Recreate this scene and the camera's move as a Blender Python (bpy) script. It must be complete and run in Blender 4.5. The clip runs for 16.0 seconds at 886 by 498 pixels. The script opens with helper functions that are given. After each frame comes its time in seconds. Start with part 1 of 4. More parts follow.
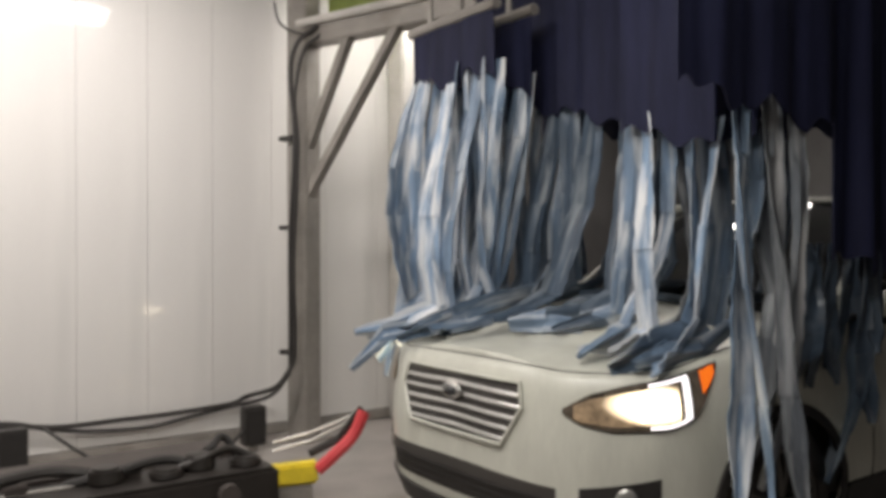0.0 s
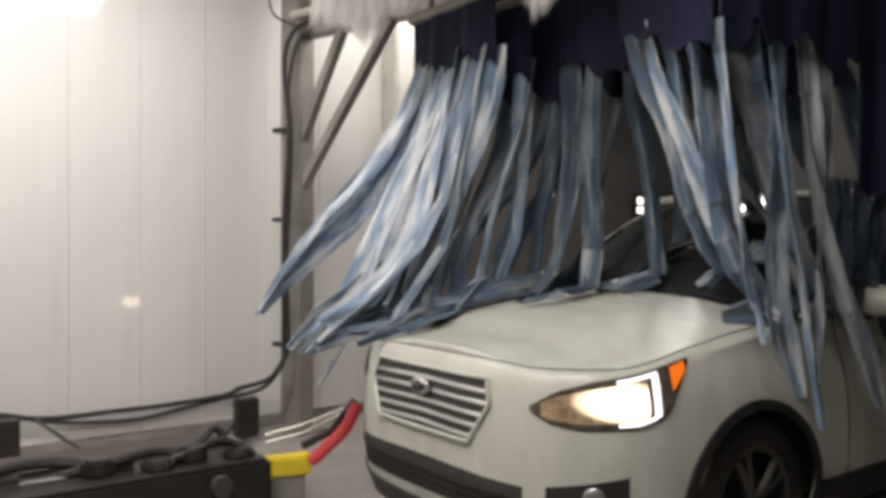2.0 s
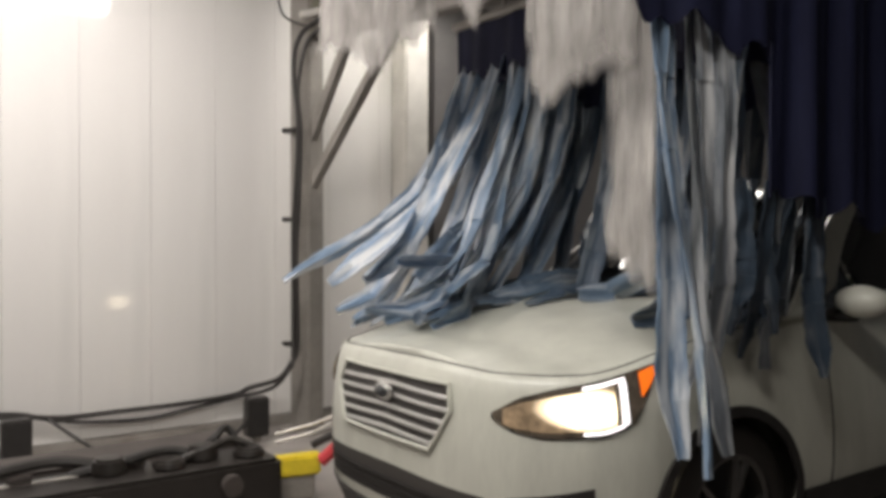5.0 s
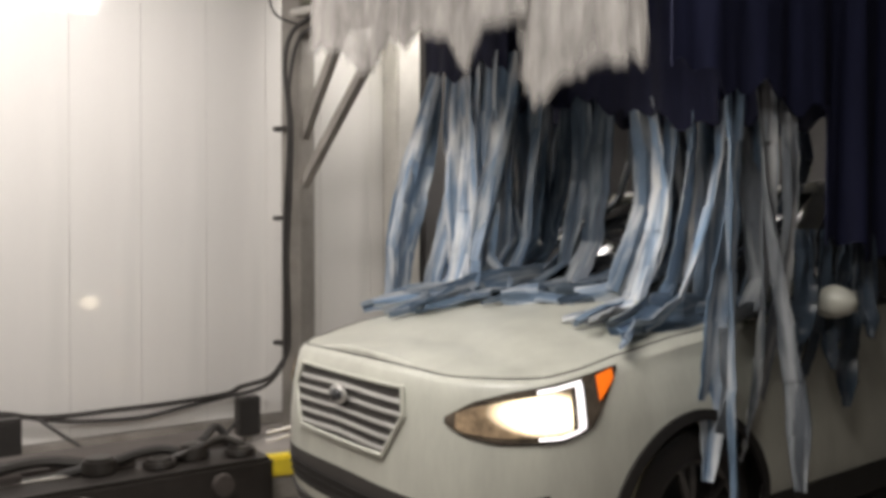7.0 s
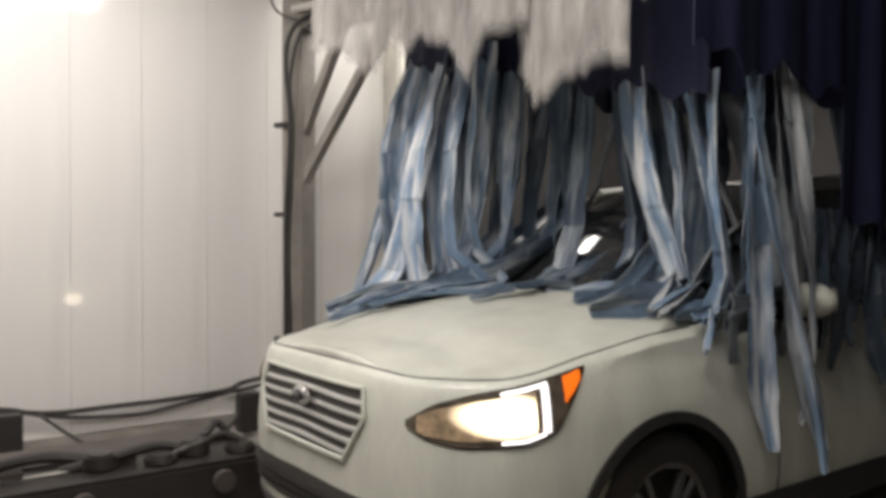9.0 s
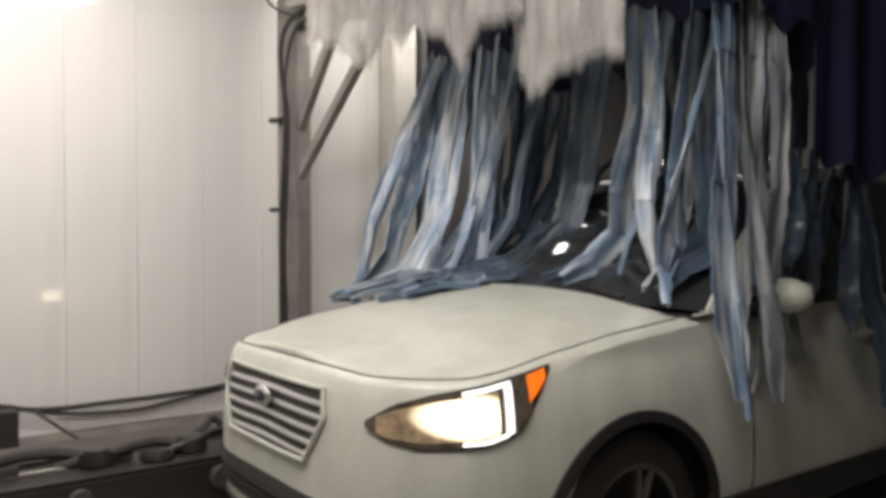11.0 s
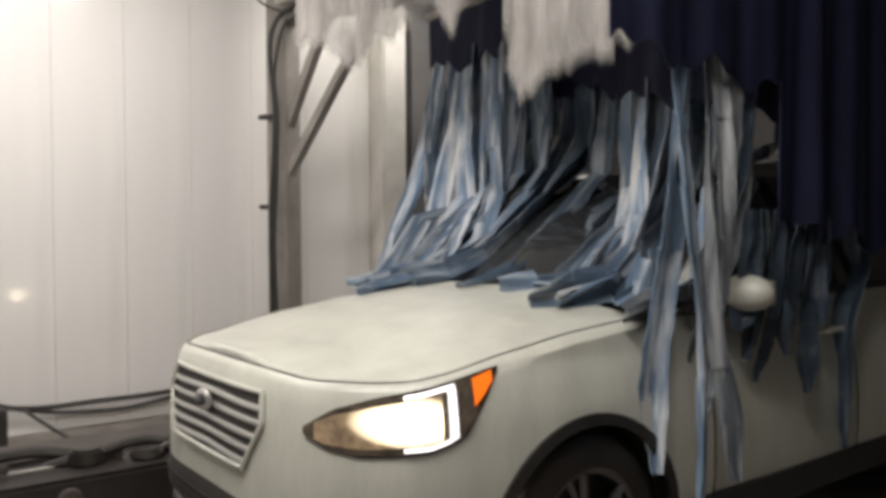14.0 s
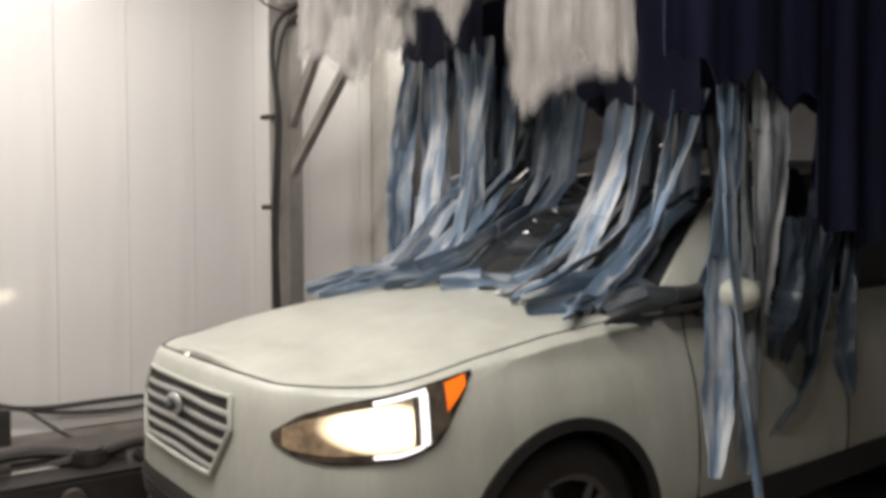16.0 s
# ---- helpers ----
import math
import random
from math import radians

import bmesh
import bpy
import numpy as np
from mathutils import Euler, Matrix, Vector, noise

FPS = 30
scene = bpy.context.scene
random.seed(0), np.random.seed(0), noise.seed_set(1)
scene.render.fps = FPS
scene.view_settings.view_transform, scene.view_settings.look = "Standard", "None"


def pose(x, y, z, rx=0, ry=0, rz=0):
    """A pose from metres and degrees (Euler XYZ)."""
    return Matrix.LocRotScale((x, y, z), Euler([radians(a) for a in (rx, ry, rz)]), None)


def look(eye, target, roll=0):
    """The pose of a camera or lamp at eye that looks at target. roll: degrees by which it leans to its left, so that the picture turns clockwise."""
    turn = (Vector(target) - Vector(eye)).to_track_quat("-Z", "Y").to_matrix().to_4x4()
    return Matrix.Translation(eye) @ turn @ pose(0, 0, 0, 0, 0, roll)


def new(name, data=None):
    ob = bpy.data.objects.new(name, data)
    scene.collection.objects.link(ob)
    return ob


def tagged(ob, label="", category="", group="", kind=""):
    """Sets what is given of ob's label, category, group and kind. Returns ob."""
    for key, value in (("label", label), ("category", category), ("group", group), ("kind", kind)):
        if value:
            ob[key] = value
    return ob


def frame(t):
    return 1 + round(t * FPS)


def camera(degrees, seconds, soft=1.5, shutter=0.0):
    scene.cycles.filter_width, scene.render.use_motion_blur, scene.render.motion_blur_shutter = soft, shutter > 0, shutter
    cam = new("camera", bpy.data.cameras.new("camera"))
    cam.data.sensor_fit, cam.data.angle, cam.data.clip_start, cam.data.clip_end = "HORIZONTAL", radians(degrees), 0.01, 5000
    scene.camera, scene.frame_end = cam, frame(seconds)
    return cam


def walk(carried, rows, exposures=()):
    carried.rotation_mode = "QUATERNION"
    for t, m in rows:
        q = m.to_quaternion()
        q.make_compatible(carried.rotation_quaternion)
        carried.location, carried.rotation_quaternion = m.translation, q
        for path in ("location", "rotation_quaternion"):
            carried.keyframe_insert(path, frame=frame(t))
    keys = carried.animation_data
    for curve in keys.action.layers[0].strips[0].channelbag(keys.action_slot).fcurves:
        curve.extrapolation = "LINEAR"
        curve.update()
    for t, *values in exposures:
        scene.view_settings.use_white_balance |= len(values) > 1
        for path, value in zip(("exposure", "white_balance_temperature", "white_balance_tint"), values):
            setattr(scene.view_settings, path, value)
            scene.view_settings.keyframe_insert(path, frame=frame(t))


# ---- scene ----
CAM_HEIGHT = 1.34
cam = camera(57.07, 16.0, soft=4.2, shutter=0.5)
# seconds, yaw, pitch, roll in degrees: a hand-held camera on one spot
SHAKE = [
    (0, 0.29, 0.07, 0.14),
    (0.5, -0.04, -0.32, -0.01),
    (1, -0.20, -0.34, 0.05),
    (1.5, -0.04, -0.34, -0.06),
    (2, -0.16, -0.44, -0.12),
    (2.5, -0.61, -0.65, -0.10),
    (3, -0.55, -0.71, -0.09),
    (3.5, -0.16, -0.75, 0.19),
    (4, 0.59, -0.58, 0.11),
    (4.5, 0.84, -0.63, 0.37),
    (5, 0.50, -0.47, -0.03),
    (7.5, -0.14, -0.65, 0.03),
    (8, 0.00, -0.72, 0.00),
    (8.5, 0.00, -0.72, 0.00),
    (9, -0.04, -0.82, -0.06),
    (11.5, -0.54, -1.18, 0.18),
    (12, -0.82, -1.07, 0.15),
    (12.5, -0.74, -1.24, 0.24),
    (13, -0.66, -1.22, 0.18),
    (13.5, -0.84, -1.33, 0.27),
    (14, -1.02, -1.42, 0.29),
    (14.5, -1.18, -1.45, 0.41),
    (15, -1.19, -1.66, 0.49),
    (15.5, -1.39, -1.79, 0.77),
    (16, -0.85, -1.42, 0.35),
]
walk(cam, [(t, pose(0, 0, CAM_HEIGHT, 90 + p, r, y)) for t, y, p, r in SHAKE],
     exposures=[(0, 0.0), (16, 0.0)])

# tunnel axes: U points back towards the entry, W towards the camera's side
ORIGIN = Vector((0.749, 3.826, 0))
U = Vector((0.809, 0.588, 0))
W = Vector((0.588, -0.809, 0))
TURN = math.degrees(math.atan2(U.y, U.x))
WALL_W = -2.93


def place(u, w, z=0.0):
    return ORIGIN + U * u + W * w + Vector((0, 0, z))


def tunnel_pose(u, w, z=0.0):
    """x runs along U, y along -W, z up."""
    p = place(u, w, z)
    return pose(p.x, p.y, p.z, 0, 0, TURN)


# ---- light ----
world = bpy.data.worlds.new("world")
scene.world = world
world.use_nodes = True
world.node_tree.nodes["Background"].inputs[0].default_value = (0.5, 0.55, 0.65, 1)
world.node_tree.nodes["Background"].inputs[1].default_value = 0.05


def area_lamp(u, w, z, aim, size_x, size_y, power, color):
    data = bpy.data.lights.new("lamp", "AREA")
    data.shape, data.size, data.size_y, data.energy, data.color = "RECTANGLE", size_x, size_y, power, color
    ob = new("lamp", data)
    ob.matrix_world = look(place(u, w, z), place(*aim))
    return ob


area_lamp(-2.7, -1.45, 3.26, (-2.7, -2.6, 0), 3.0, 0.25, 73, (1.0, 0.925, 0.88))
area_lamp(0.55, -2.25, 3.26, (0.5, -2.5, 0), 1.1, 0.25, 15, (1.0, 0.93, 0.87))
# unseen lamp added on the camera's side to light the car's front
area_lamp(-2.5, 1.25, 3.26, (-1.6, 0.5, 0), 2.2, 0.4, 82, (1.0, 0.945, 0.885))

# hidden fill lamp, added to lift the dark entry end behind the cloth
area_lamp(2.2, -1.0, 3.26, (2.0, -0.9, 0), 1.0, 0.2, 18, (1.0, 0.94, 0.88))


# ---- materials ----
def material(name, color, rough=0.5, metal=0.0, vary=0.15, scale=6.0, bump=0.15, fine=60.0, stain=None, stain_scale=1.3,
             stretch=(1, 1, 1), coat=0.0, coat_rough=0.05, per_object=0.0, glow=None, strength=0.0, stain_at=0.55, coords="", specular=0.5):
    m = bpy.data.materials.new(name)
    m.use_nodes = True
    nt = m.node_tree
    n, l = nt.nodes, nt.links
    b = n["Principled BSDF"]
    b.inputs["Roughness"].default_value, b.inputs["Metallic"].default_value = rough, metal
    b.inputs["Coat Weight"].default_value, b.inputs["Coat Roughness"].default_value = coat, coat_rough
    co = n.new("ShaderNodeTexCoord")
    mp = n.new("ShaderNodeMapping")
    mp.inputs["Scale"].default_value = stretch
    b.inputs["Specular IOR Level"].default_value = specular
    if coords:
        own = n.new("ShaderNodeAttribute")
        own.attribute_name = coords
        l.new(own.outputs["Vector"], mp.inputs["Vector"])
    else:
        l.new(co.outputs["Object"], mp.inputs["Vector"])
    big, small = n.new("ShaderNodeTexNoise"), n.new("ShaderNodeTexNoise")
    for node, s, d in ((big, scale, 4), (small, fine, 3)):
        node.inputs["Scale"].default_value, node.inputs["Detail"].default_value = s, d
        l.new(mp.outputs["Vector"], node.inputs["Vector"])
    add = n.new("ShaderNodeMath")
    add.operation = "MULTIPLY_ADD"
    l.new(small.outputs["Fac"], add.inputs[0])
    add.inputs[1].default_value = 0.35
    l.new(big.outputs["Fac"], add.inputs[2])
    ramp = n.new("ShaderNodeMapRange")
    ramp.inputs["From Min"].default_value, ramp.inputs["From Max"].default_value = 0.4, 0.95
    ramp.inputs["To Min"].default_value, ramp.inputs["To Max"].default_value = 1 - vary, 1 + vary
    l.new(add.outputs[0], ramp.inputs["Value"])
    mul = n.new("ShaderNodeMix")
    mul.data_type, mul.blend_type = "RGBA", "MULTIPLY"
    mul.inputs[0].default_value = 1
    mul.inputs[6].default_value = (*color, 1)
    l.new(ramp.outputs[0], mul.inputs[7])
    out = mul.outputs[2]
    if stain:
        st = n.new("ShaderNodeTexNoise")
        st.inputs["Scale"].default_value, st.inputs["Detail"].default_value = stain_scale, 6
        l.new(mp.outputs["Vector"], st.inputs["Vector"])
        sr = n.new("ShaderNodeMapRange")
        sr.inputs["From Min"].default_value, sr.inputs["From Max"].default_value = stain_at, stain_at + 0.2
        l.new(st.outputs["Fac"], sr.inputs["Value"])
        mix = n.new("ShaderNodeMix")
        mix.data_type = "RGBA"
        l.new(sr.outputs[0], mix.inputs[0])
        l.new(out, mix.inputs[6])
        mix.inputs[7].default_value = (*stain, 1)
        out = mix.outputs[2]
    if per_object:
        info = n.new("ShaderNodeObjectInfo")
        pr = n.new("ShaderNodeMapRange")
        pr.inputs["To Min"].default_value, pr.inputs["To Max"].default_value = 1 - per_object, 1 + per_object
        l.new(info.outputs["Random"], pr.inputs["Value"])
        pm = n.new("ShaderNodeMix")
        pm.data_type, pm.blend_type = "RGBA", "MULTIPLY"
        pm.inputs[0].default_value = 1
        l.new(out, pm.inputs[6])
        l.new(pr.outputs[0], pm.inputs[7])
        out = pm.outputs[2]
    l.new(out, b.inputs["Base Color"])
    if bump:
        bp = n.new("ShaderNodeBump")
        bp.inputs["Strength"].default_value, bp.inputs["Distance"].default_value = bump, 0.004
        l.new(add.outputs[0], bp.inputs["Height"])
        l.new(bp.outputs["Normal"], b.inputs["Normal"])
    if glow:
        b.inputs["Emission Color"].default_value = (*glow, 1)
        b.inputs["Emission Strength"].default_value = strength
    return m


M_WALL = material("wall_panel", (0.76, 0.745, 0.72), 0.35, vary=0.05, scale=1.2, bump=0.05, stain=(0.715, 0.705, 0.68), stain_scale=2.0, stretch=(2.2, 2.2, 0.16), per_object=0.02, coat=0.8, coat_rough=0.07)
M_DARKWALL = material("dark_wall", (0.13, 0.125, 0.123), 0.6, vary=0.3, scale=2)
M_FLOOR = material("wet_concrete", (0.31, 0.285, 0.265), 0.3, vary=0.25, scale=2.5, bump=0.3, stain=(0.22, 0.2, 0.19), stain_scale=1.7)
M_CEIL = material("ceiling_sheet", (0.5, 0.5, 0.5), 0.5, vary=0.1)
M_STEEL = material("galvanised_steel", (0.31, 0.29, 0.265), 0.5, metal=0.3, vary=0.25, scale=5, stain=(0.24, 0.215, 0.19), stain_scale=3)
M_BEAM = material("pale_steel", (0.62, 0.60, 0.56), 0.4, metal=0.2, vary=0.2, scale=4)
M_RUBBER = material("black_rubber", (0.018, 0.015, 0.013), 0.42, specular=0.5, vary=0.3, scale=9)
M_DIRTY = material("grimy_steel", (0.06, 0.05, 0.045), 0.65, vary=0.35, scale=4, stain=(0.07, 0.06, 0.055), stain_scale=3)
M_CABLE = material("cable_sheath", (0.035, 0.032, 0.03), 0.45, vary=0.2)
M_YELLOW = material("yellow_paint", (0.75, 0.58, 0.03), 0.45, vary=0.2, scale=12, stain=(0.3, 0.25, 0.08), stain_scale=9, stain_at=0.6)
M_RED = material("red_paint", (0.62, 0.06, 0.07), 0.4, vary=0.15)
M_GREEN = material("olive_panel", (0.22, 0.27, 0.07), 0.5, vary=0.2)
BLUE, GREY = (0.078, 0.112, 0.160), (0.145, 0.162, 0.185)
# tones for suds and painted shade: blue dark to soapy, nearly black, grey, pale grey
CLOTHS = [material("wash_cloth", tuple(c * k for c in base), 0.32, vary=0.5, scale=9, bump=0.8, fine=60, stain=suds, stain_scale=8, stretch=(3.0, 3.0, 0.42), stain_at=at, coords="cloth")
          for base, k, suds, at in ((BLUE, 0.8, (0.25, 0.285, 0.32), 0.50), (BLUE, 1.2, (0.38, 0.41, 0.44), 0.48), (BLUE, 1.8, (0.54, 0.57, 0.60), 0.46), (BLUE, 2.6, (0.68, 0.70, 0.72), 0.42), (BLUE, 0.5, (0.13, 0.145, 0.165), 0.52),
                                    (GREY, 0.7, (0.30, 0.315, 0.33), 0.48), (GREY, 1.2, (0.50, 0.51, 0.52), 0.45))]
M_NAVY = material("navy_cloth", (0.014, 0.016, 0.041), 0.65, specular=0.2, vary=0.4, scale=4, bump=0.4, fine=40, stretch=(3, 3, 0.4))
M_FOAM = material("soap_foam", (0.42, 0.40, 0.38), 0.7, vary=0.32, scale=7, bump=0.6, fine=50, stretch=(2, 2, 0.4))


def see_through(m, low, high, scale, stretch):
    """Thins a material out unevenly, like a film of suds."""
    nt = m.node_tree
    n, l = nt.nodes, nt.links
    co, mp, tx, mr = n.new("ShaderNodeTexCoord"), n.new("ShaderNodeMapping"), n.new("ShaderNodeTexNoise"), n.new("ShaderNodeMapRange")
    mp.inputs["Scale"].default_value = stretch
    tx.inputs["Scale"].default_value, tx.inputs["Detail"].default_value = scale, 3
    mr.inputs["From Min"].default_value, mr.inputs["From Max"].default_value = 0.35, 0.65
    mr.inputs["To Min"].default_value, mr.inputs["To Max"].default_value = low, high
    l.new(co.outputs["Object"], mp.inputs["Vector"])
    l.new(mp.outputs["Vector"], tx.inputs["Vector"])
    rim, soft, mu = n.new("ShaderNodeAttribute"), n.new("ShaderNodeMapRange"), n.new("ShaderNodeMath")
    rim.attribute_name, mu.operation = "rim", "MULTIPLY"
    soft.interpolation_type = "SMOOTHSTEP"
    soft.inputs["From Min"].default_value, soft.inputs["From Max"].default_value = 0.0, 0.09
    l.new(rim.outputs["Fac"], soft.inputs["Value"])
    l.new(tx.outputs["Fac"], mr.inputs["Value"])
    l.new(mr.outputs[0], mu.inputs[0])
    l.new(soft.outputs[0], mu.inputs[1])
    l.new(mu.outputs[0], n["Principled BSDF"].inputs["Alpha"])


see_through(M_FOAM, 0.42, 0.96, 5.0, (1, 1, 0.45))
M_PAINT = material("car_paint", (0.565, 0.568, 0.50), 0.36, vary=0.12, scale=2.2, bump=0.14, fine=22, coat=0.3, coat_rough=0.34, stain=(0.485, 0.485, 0.425), stain_scale=1.6, stretch=(3.5, 3.5, 0.9))
M_CLAD = material("black_plastic", (0.02, 0.018, 0.017), 0.55, vary=0.3, scale=8)
M_SEAM = material("panel_gap", (0.045, 0.04, 0.036), 0.7, vary=0.1)
M_GLASS = material("dark_glass", (0.035, 0.037, 0.04), 0.06, vary=0.1, bump=0.0, coat=0.5)
M_CHROME = material("wet_chrome", (0.46, 0.455, 0.435), 0.3, metal=0.75, vary=0.1, bump=0.03)
M_ALLOY = material("alloy", (0.13, 0.125, 0.12), 0.35, metal=0.8, vary=0.15)
M_SMOKED = material("smoked_lens", (0.05, 0.04, 0.033), 0.2, vary=0.4, scale=14, coat=0.5)
M_HOUSING = material("lamp_housing", (0.22, 0.18, 0.14), 0.25, metal=0.6, vary=0.6, scale=16)
M_BEAMLIGHT = material("headlight_bulb", (1, 0.95, 0.8), 0.3, glow=(1.0, 0.88, 0.62), strength=18, vary=0)
M_FLARE = material("headlight_glare", (0.34, 0.24, 0.15), 0.3, glow=(1.0, 0.82, 0.54), strength=2.2, vary=0.7, scale=22)


def bright_core(m, peak):
    """The glow is strongest in the middle of the lamp."""
    nt = m.node_tree
    n, l = nt.nodes, nt.links
    co, mp, gr, mu = n.new("ShaderNodeTexCoord"), n.new("ShaderNodeMapping"), n.new("ShaderNodeTexGradient"), n.new("ShaderNodeMath")
    mp.inputs["Location"].default_value, mp.inputs["Scale"].default_value = (-0.60, 0, -1.0), (2.0, 0, 2.0)
    gr.gradient_type, mu.operation = "SPHERICAL", "MULTIPLY"
    mu.inputs[1].default_value = peak
    l.new(co.outputs["Generated"], mp.inputs["Vector"])
    l.new(mp.outputs["Vector"], gr.inputs["Vector"])
    l.new(gr.outputs["Fac"], mu.inputs[0])
    ad = n.new("ShaderNodeMath")
    ad.inputs[1].default_value = 0.03
    l.new(mu.outputs[0], ad.inputs[0])
    l.new(ad.outputs[0], n["Principled BSDF"].inputs["Emission Strength"])


bright_core(M_FLARE, 8.0)
M_DRL = material("daylight_strip", (1, 1, 1), 0.3, glow=(1.0, 0.93, 0.95), strength=1.3, vary=0)
M_AMBER = material("amber_lamp", (0.9, 0.25, 0.02), 0.3, glow=(1.0, 0.13, 0.005), strength=0.6, vary=0.1)
M_DAYLIGHT = material("bright_pane", (0.9, 0.9, 0.9), 0.3, glow=(1.0, 0.97, 0.9), strength=1.8, vary=0.05)
M_TUBE = material("tube_light", (1, 1, 1), 0.4, glow=(1.0, 0.95, 0.9), strength=6, vary=0)


# ---- mesh helpers ----
def part(name, bm, mat, parent=None, label="", smooth=False, m=None):
    me = bpy.data.meshes.new(name)
    bmesh.ops.recalc_face_normals(bm, faces=bm.faces)
    for e in bm.edges:
        e.smooth = e.calc_face_angle(0) < 0.75
    bm.to_mesh(me)
    bm.free()
    me.materials.append(mat)
    if smooth:
        for p in me.polygons:
            p.use_smooth = True
    ob = new(name, me)
    if parent:
        ob.parent = parent
    if m is not None:
        ob.matrix_basis = m
    if label:
        tagged(ob, label)
    return ob


def add_box(bm, x0, x1, y0, y1, z0, z1, bevel=0.0):
    vs = bmesh.ops.create_cube(bm, size=1, matrix=Matrix.Translation(((x0 + x1) / 2, (y0 + y1) / 2, (z0 + z1) / 2)) @ Matrix.Diagonal((x1 - x0, y1 - y0, z1 - z0, 1)))["verts"]
    if bevel:
        edges = list({e for v in vs for e in v.link_edges})
        bmesh.ops.bevel(bm, geom=edges, offset=bevel, segments=2, affect="EDGES")
    return bm


def box(x0, x1, y0, y1, z0, z1, bevel=0.0):
    return add_box(bmesh.new(), x0, x1, y0, y1, z0, z1, bevel)


def add_tube(bm, points, radius, sides=10, taper=None):
    """A round bar through the points."""
    pts = [Vector(p) for p in points]
    rings = []
    for i, p in enumerate(pts):
        d = (pts[min(i + 1, len(pts) - 1)] - pts[max(i - 1, 0)]).normalized()
        a = d.orthogonal().normalized() if i == 0 else (prev - d * prev.dot(d)).normalized()
        prev = a
        b = d.cross(a)
        r = radius if taper is None else radius * taper[i]
        rings.append([bm.verts.new(p + (a * math.cos(k * math.tau / sides) + b * math.sin(k * math.tau / sides)) * r) for k in range(sides)])
    for r0, r1 in zip(rings, rings[1:]):
        for k in range(sides):
            bm.faces.new((r0[k], r0[(k + 1) % sides], r1[(k + 1) % sides], r1[k]))
    bm.faces.new(rings[0])
    bm.faces.new(rings[-1])
    return bm


def tube(points, radius, sides=10, taper=None):
    return add_tube(bmesh.new(), points, radius, sides, taper)


def curve_points(pts, n=8):
    """A smooth line through the points (Catmull-Rom)."""
    pts = [Vector(p) for p in pts]
    q = [2 * pts[0] - pts[1], *pts, 2 * pts[-1] - pts[-2]]
    out = []
    for i in range(1, len(q) - 2):
        for k in range(n):
            t = k / n
            a, b, c, d = q[i - 1:i + 3]
            out.append(0.5 * ((2 * b) + (c - a) * t + (2 * a - 5 * b + 4 * c - d) * t * t + (3 * b - a - 3 * c + d) * t ** 3))
    out.append(pts[-1])
    return out


def grid(points, flip=False):
    """A sheet from rows of points."""
    bm = bmesh.new()
    vs = [[bm.verts.new(p) for p in row] for row in points]
    for r0, r1 in zip(vs, vs[1:]):
        for a, b, c, d in zip(r0, r0[1:], r1[1:], r1):
            bm.faces.new((a, b, c, d))
    return bm


def thicken(bm, depth):
    bmesh.ops.recalc_face_normals(bm, faces=bm.faces)
    bmesh.ops.solidify(bm, geom=list(bm.faces), thickness=depth)
    return bm


def empty(name, m, label, category, group="", kind=""):
    ob = new(name)
    ob.matrix_basis = m
    return tagged(ob, label, category, group, kind)


# ---- setting ----
def setting():
    m0 = tunnel_pose(0, 0)
    tagged(part("floor", box(-9, 6, -4, 4, -0.2, 0), M_FLOOR, m=m0), "wet grey concrete floor of the wash tunnel", "floor", kind="structure")
    tagged(part("ceiling", box(-9, 6, -4, 4, 3.35, 3.5), M_CEIL, m=m0), "plain grey tunnel ceiling", "ceiling", kind="structure")
    y = -WALL_W
    wall = tagged(part("wall_north", box(-9, 1.0, y + 0.02, y + 0.2, 0, 3.35), M_SEAM, m=m0), "white plastic panelled tunnel wall, wet", "wall", kind="structure")
    # the unlit entry end: its darkness is put into the wall colour
    tagged(part("wall_north_dark", box(1.0, 6, y - 0.06, y + 0.2, 0, 3.35), M_DARKWALL, m=m0), "wall near the entry, coloured dark for the shade there", "wall", kind="structure")
    tagged(part("wall_south", box(-9, 6, -3.9, -3.7, 0, 3.35), M_DARKWALL, m=m0), "plain dark wall behind the viewpoint", "wall", kind="structure")
    tagged(part("wall_west", box(-9.2, -9, -4, 4, 0, 3.35), M_WALL, m=m0), "plain pale end wall", "wall", kind="structure")
    tagged(part("wall_east", box(4.2, 4.4, -4, 4, 0, 3.35), M_DARKWALL, m=m0), "dark end of the tunnel", "wall", kind="structure")
    shared = None
    for i in range(23):
        x = -8.9 + i * 0.445
        if x + 0.44 > 1.0:
            break
        if shared is None:
            ob = part("panel", box(0, 0.443, 0, 0.018, 0.075, 3.34, 0.0015), M_WALL, wall)
            shared = ob.data
        else:
            ob = new("panel", shared)
            ob.parent = wall
        ob.matrix_basis = pose(x + 0.06, y, 0)
    tagged(part("baseboard", box(-9, 1.0, y - 0.03, y + 0.02, 0, 0.07, 0.01), M_STEEL, m=m0), "grey splashed kerb along the wall foot", "kerb", kind="structure")


setting()


